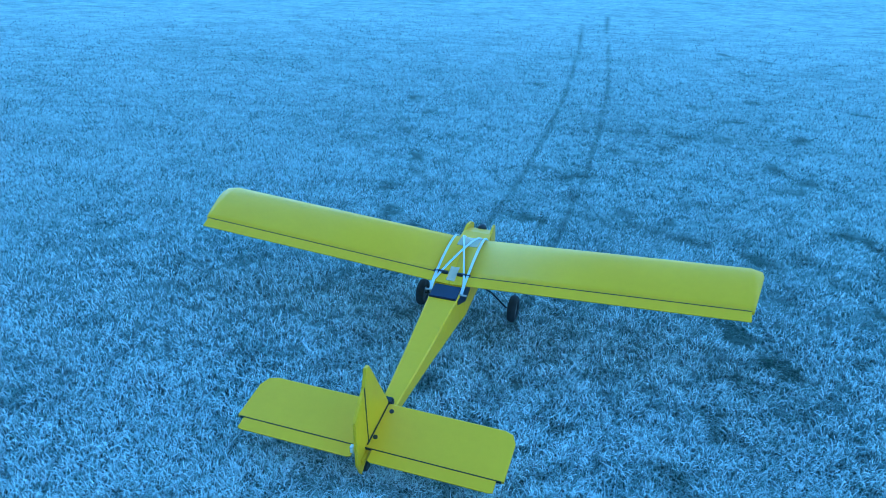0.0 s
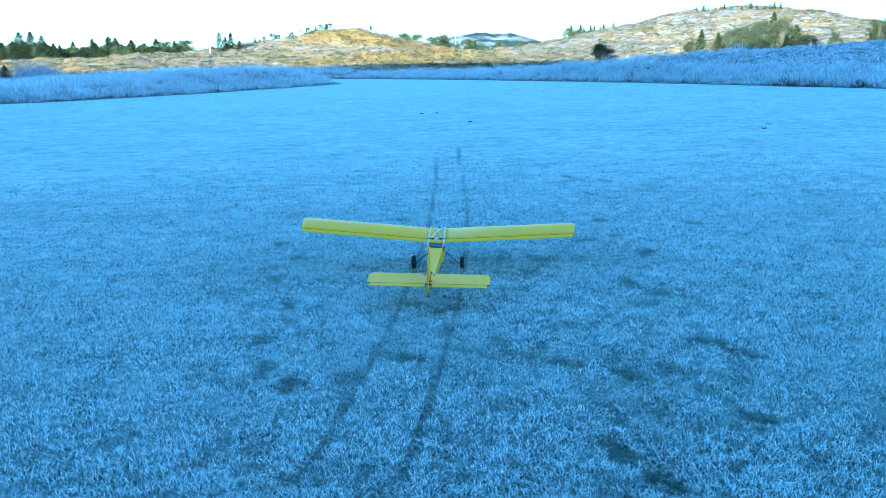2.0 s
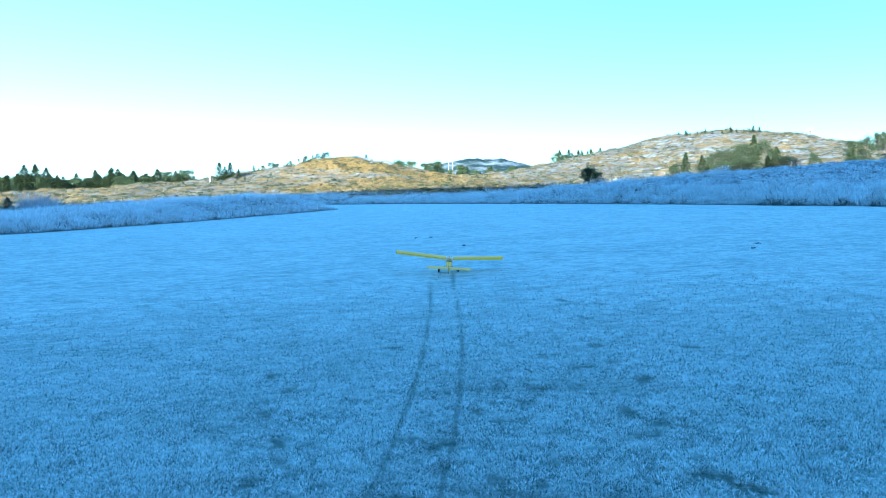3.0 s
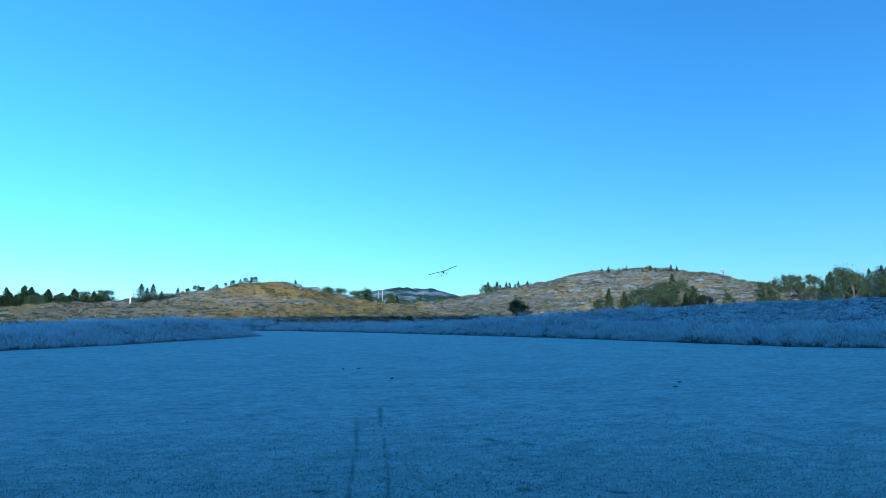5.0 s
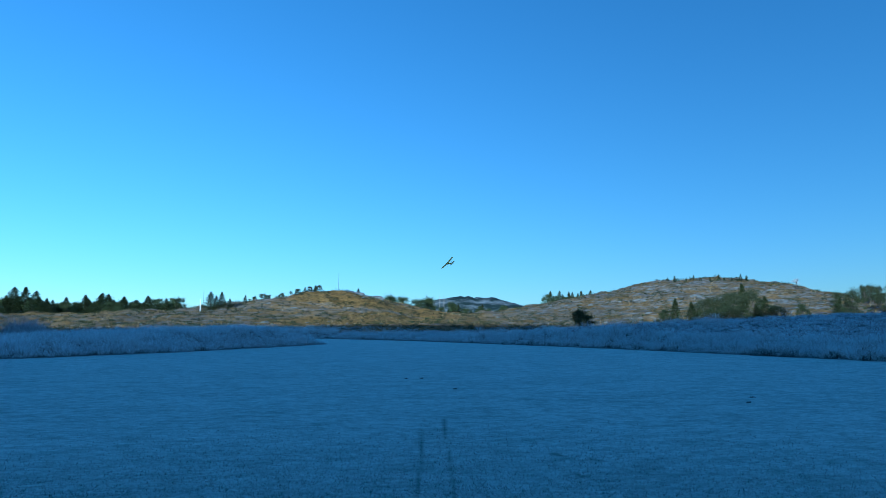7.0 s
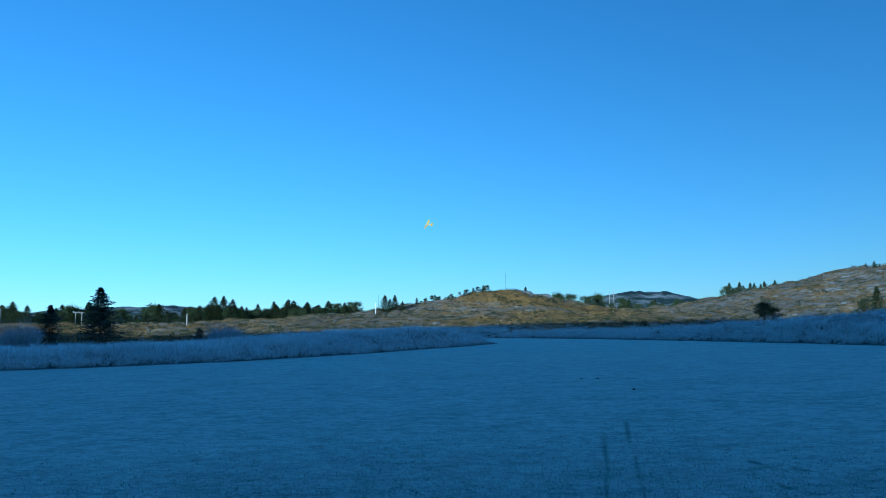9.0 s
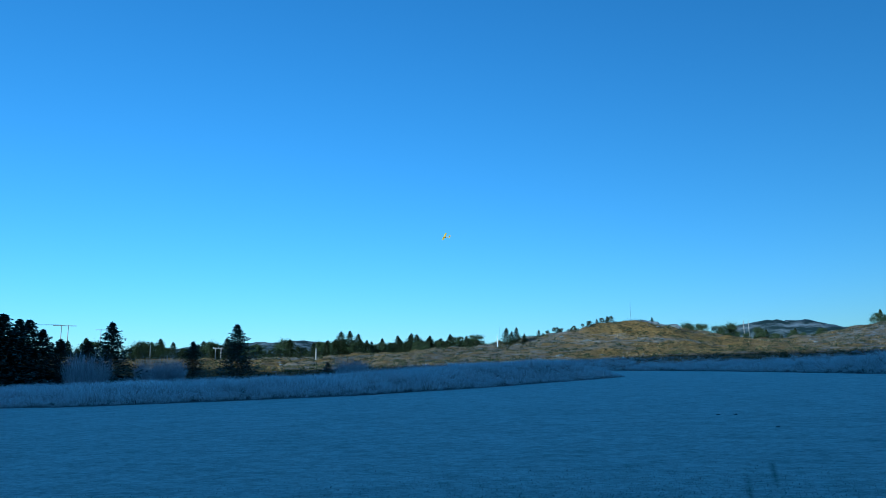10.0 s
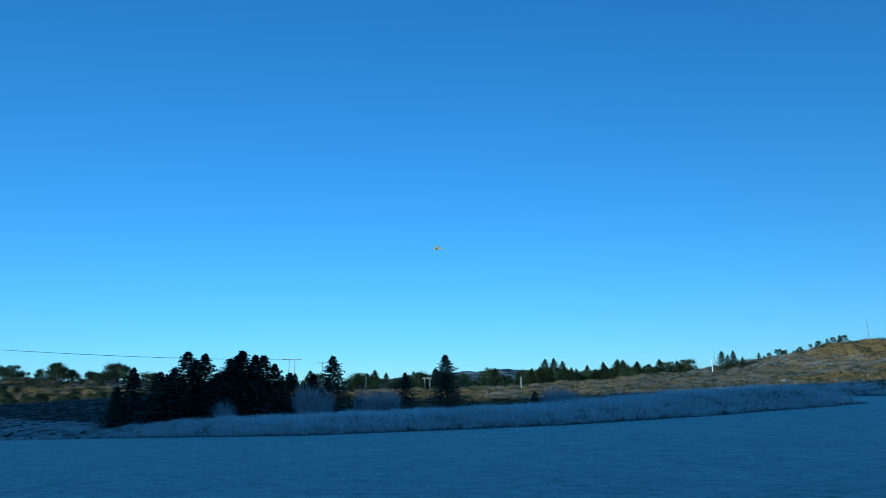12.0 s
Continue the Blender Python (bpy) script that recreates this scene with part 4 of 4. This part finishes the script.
    for y, z in ((WING_LE + 0.03, 0.244), (WING_TE - 0.032, 0.257)):
        bm = bmesh.new()
        tube(bm, [(-0.068, y, z), (0.068, y, z)], 0.003, 8)
        part("dowel", bm, POLE_WOOD, plane)
    # tail
    for s in (-1, 1):
        bm = bmesh.new()
        loft(bm, [[(s * x, STAB_LE - i, STAB_Z + 0.002), (s * x, STAB_LE - i - 0.004, STAB_Z + 0.0045), (s * x, STAB_TE + 0.0378, STAB_Z + 0.0045), (s * x, STAB_TE + 0.0378, STAB_Z - 0.0035), (s * x, STAB_LE - i - 0.004, STAB_Z - 0.0035)] for x, i in ((0.0, 0), (0.32, 0), (0.342, 0.008), (STAB_SPAN, 0.035))])
        part("tailplane", bm, YELLOW, plane, "yellow tailplane half")
        bm = bmesh.new()
        loft(bm, [[(s * x, STAB_TE + 0.0345, STAB_Z + 0.004), (s * x, STAB_TE + i, STAB_Z + 0.001), (s * x, STAB_TE + i, STAB_Z - 0.001), (s * x, STAB_TE + 0.0345, STAB_Z - 0.003)] for x, i in ((0.022, 0.004), (0.03, 0), (0.325, 0), (0.336, 0.003))])
        part("elevator", bm, YELLOW, plane, "yellow elevator behind a dark hinge line")
        bm = bmesh.new()
        box(bm, (min(s * 0.004, s * 0.348), STAB_TE + 0.035, STAB_Z - 0.002), (max(s * 0.004, s * 0.348), STAB_TE + 0.0375, STAB_Z + 0.0046))
        part("hinge_line", bm, DARK_LINE, plane)
    bm = bmesh.new()
    outline = [(-0.715, 0.266), (-0.80, 0.478), (-0.815, 0.482), (-0.835, 0.44), (-0.848, 0.266)]
    loft(bm, [[(x, y, z) for y, z in outline] for x in (-0.004, 0.004)])
    part("fin", bm, YELLOW, plane, "yellow tail fin")
    bm = bmesh.new()
    outline = [(-0.8385, 0.440), (-0.850, 0.428), (-0.902, 0.385), (-0.918, 0.25), (-0.905, 0.205), (-0.8515, 0.232), (-0.8515, 0.266)]
    loft(bm, [[(x, y, z) for y, z in outline] for x in (-0.0035, 0.0035)])
    part("rudder", bm, YELLOW, plane, "yellow rudder")
    bm = bmesh.new()
    loft(bm, [[(x, y, z) for y, z in ((-0.8345, 0.437), (-0.8395, 0.437), (-0.8520, 0.267), (-0.8475, 0.267))] for x in (-0.0043, 0.0043)])
    part("hinge_line", bm, DARK_LINE, plane, "dark hinge gap")
    bm = bmesh.new()
    box(bm, (-0.010, -0.722, 0.252), (0.014, -0.700, 0.272), 0.003)
    part("tail_clip", bm, BLACK, plane, "black clip ahead of the fin")
    bm = bmesh.new()
    box(bm, (0.0045, -0.862, STAB_Z + 0.002), (0.008, -0.722, STAB_Z + 0.0062))
    part("fin_joint", bm, DARK_LINE, plane, "dark joint along the fin's foot")
    for x, y in ((0.024, -0.745), (0.016, -0.835), (-0.03, -0.745)):
        bm = bmesh.new()
        tube(bm, [(x, y, STAB_Z + 0.003), (x, y, STAB_Z + 0.008)], 0.006, 10)
        part("bolt", bm, BLACK, plane, "dark tailplane bolt")
    for s in (-1,):
        bm = bmesh.new()
        box(bm, (s * 0.022 - 0.004, STAB_TE + 0.012, STAB_Z), (s * 0.022 + 0.004, STAB_TE + 0.024, STAB_Z + 0.022), 0.001)
        part("control_horn", bm, WHITE_POST, plane, "white control horn")
    # undercarriage
    for s in (-1, 1):
        bm = bmesh.new()
        tube(bm, [(s * 0.03, -0.01, 0.14), (s * 0.09, 0.0, 0.10), (s * 0.14, 0.0, 0.047), (s * 0.178, 0.0, 0.047)], 0.0032, 6)
        part("wheel_strut", bm, BLACK, plane, "dark wire undercarriage leg", smooth=True)
        wheel = new("wheel")
        wheel.parent = plane
        wheel.matrix_basis = pose(s * 0.167, 0, 0.047)
        bm = bmesh.new()
        sides = 28
        prof = [(0.022, -0.011), (0.036, -0.0145), (0.044, -0.011), (0.047, -0.004), (0.047, 0.004), (0.044, 0.011), (0.036, 0.0145), (0.022, 0.011)]
        rings = [[bm.verts.new((o, r * math.cos(2 * math.pi * k / sides), r * math.sin(2 * math.pi * k / sides))) for r, o in prof] for k in range(sides)]
        for k in range(sides):
            for j in range(len(prof)):
                q = rings[(k + 1) % sides]
                bm.faces.new((rings[k][j], q[j], q[(j + 1) % len(prof)], rings[k][(j + 1) % len(prof)]))
        part("tyre", bm, RUBBER, wheel, "black rubber tyre", smooth=True)
        bm = bmesh.new()
        tube(bm, [(-0.010, 0, 0), (0.010, 0, 0)], 0.0225, 16)
        part("hub", bm, BLACK, wheel)
    bm = bmesh.new()
    tube(bm, [(0, -0.84, 0.24), (0, -0.85, 0.215), (0, -0.872, 0.198)], 0.0025, 6)
    part("tail_strut", bm, STEEL, plane)
    bm = bmesh.new()
    tube(bm, [(-0.006, -0.872, 0.198), (0, -0.872, 0.198), (0.006, -0.872, 0.198)], [0.013, 0.016, 0.013], 16)
    part("tail_wheel", bm, RUBBER, plane, "small black tail wheel")
    return plane


ground()
lawn()
reeds()
hill_cover()
trees()
rush_tufts()
clods()
board()
poles()
rocks()
AEROPLANE = aeroplane()


def motions():
    """The take-off run, the climb and the long left turn."""
    run = [  # t, x, y, pitch, roll, heading (azimuth), height: wheels on the grass
        (0.0, 0.096, 2.349, 13.7, 0.5, 17.3, 0.016), (0.5, 0.115, 2.405, 13.7, 0.5, 17.3, 0.016), (1.0, 0.22, 2.715, 13.4, 0.3, 17.0, 0.01), (1.5, 0.44, 3.44, 12.2, 0.4, 16.2, 0.0),
        (2.0, 0.825, 4.88, 8.5, 1.5, 13.5, -0.01), (2.5, 1.42, 7.52, 8.0, 1.8, 11.5, -0.03), (2.8, 1.98, 10.4, 7.0, 5.0, 11.0, -0.02), (3.0, 2.42, 12.4, 8.0, 5.0, 11.5, -0.02),
    ]
    rows = [(t, pose(x, y, float(slope(x, y)) + lift, p, r, -h)) for t, x, y, p, r, h, lift in run]
    flight = [  # t, azimuth, elevation, distance of the wing from the eye, pitch, roll, heading
        (3.2, 11.65, -2.2, 15.9, 9.0, 6.0, 12.0), (4.0, 14.2, 1.6, 28.5, 10.0, 0.0, 15.0), (4.8, 16.1, 5.39, 42.0, 8.0, -10.0, 17.0), (5.1, 16.4, 5.47, 46.0, 7.0, -21.0, 16.0), (5.5, 16.8, 5.76, 53.0, 3.0, -34.0, 14.0),
        (6.0, 16.2, 5.96, 61.5, 0.0, -39.0, 10.0), (6.5, 14.6, 6.22, 67.0, 2.0, -42.0, -8.0), (7.0, 11.8, 6.76, 73.0, 5.0, -43.0, -26.0), (7.6, 8.0, 7.7, 83.0, 5.0, -46.0, -40.0), (8.2, 3.6, 8.6, 93.0, 5.0, -47.0, -52.0),
        (8.8, -1.2, 9.41, 101.0, 5.0, -47.0, -60.0), (9.5, -6.7, 10.48, 103.0, 4.0, -46.0, -72.0), (10.0, -10.8, 11.4, 103.0, 4.0, -42.0, -80.0), (10.5, -14.7, 12.0, 102.0, 4.0, -38.0, -86.0),
        (11.0, -18.6, 12.3, 100.0, 4.0, -34.0, -92.0), (11.5, -22.8, 12.46, 98.0, 4.0, -32.0, -98.0), (12.0, -27.1, 12.87, 95.0, 4.0, -30.0, -104.0),
    ]
    for t, az, el, d, p, r, h in flight:
        a, e = radians(az), radians(el)
        eye = 1.42 + 0.25 * min(1, max(0, (t - 3) / 8))
        wing = Vector((d * math.sin(a) * math.cos(e), d * math.cos(a) * math.cos(e), eye + d * math.sin(e)))
        turn = pose(0, 0, 0, p, r, -h)
        rows.append((t, Matrix.Translation(wing) @ turn @ pose(0, 0.07, -0.30)))
    walk(AEROPLANE, rows)


motions()
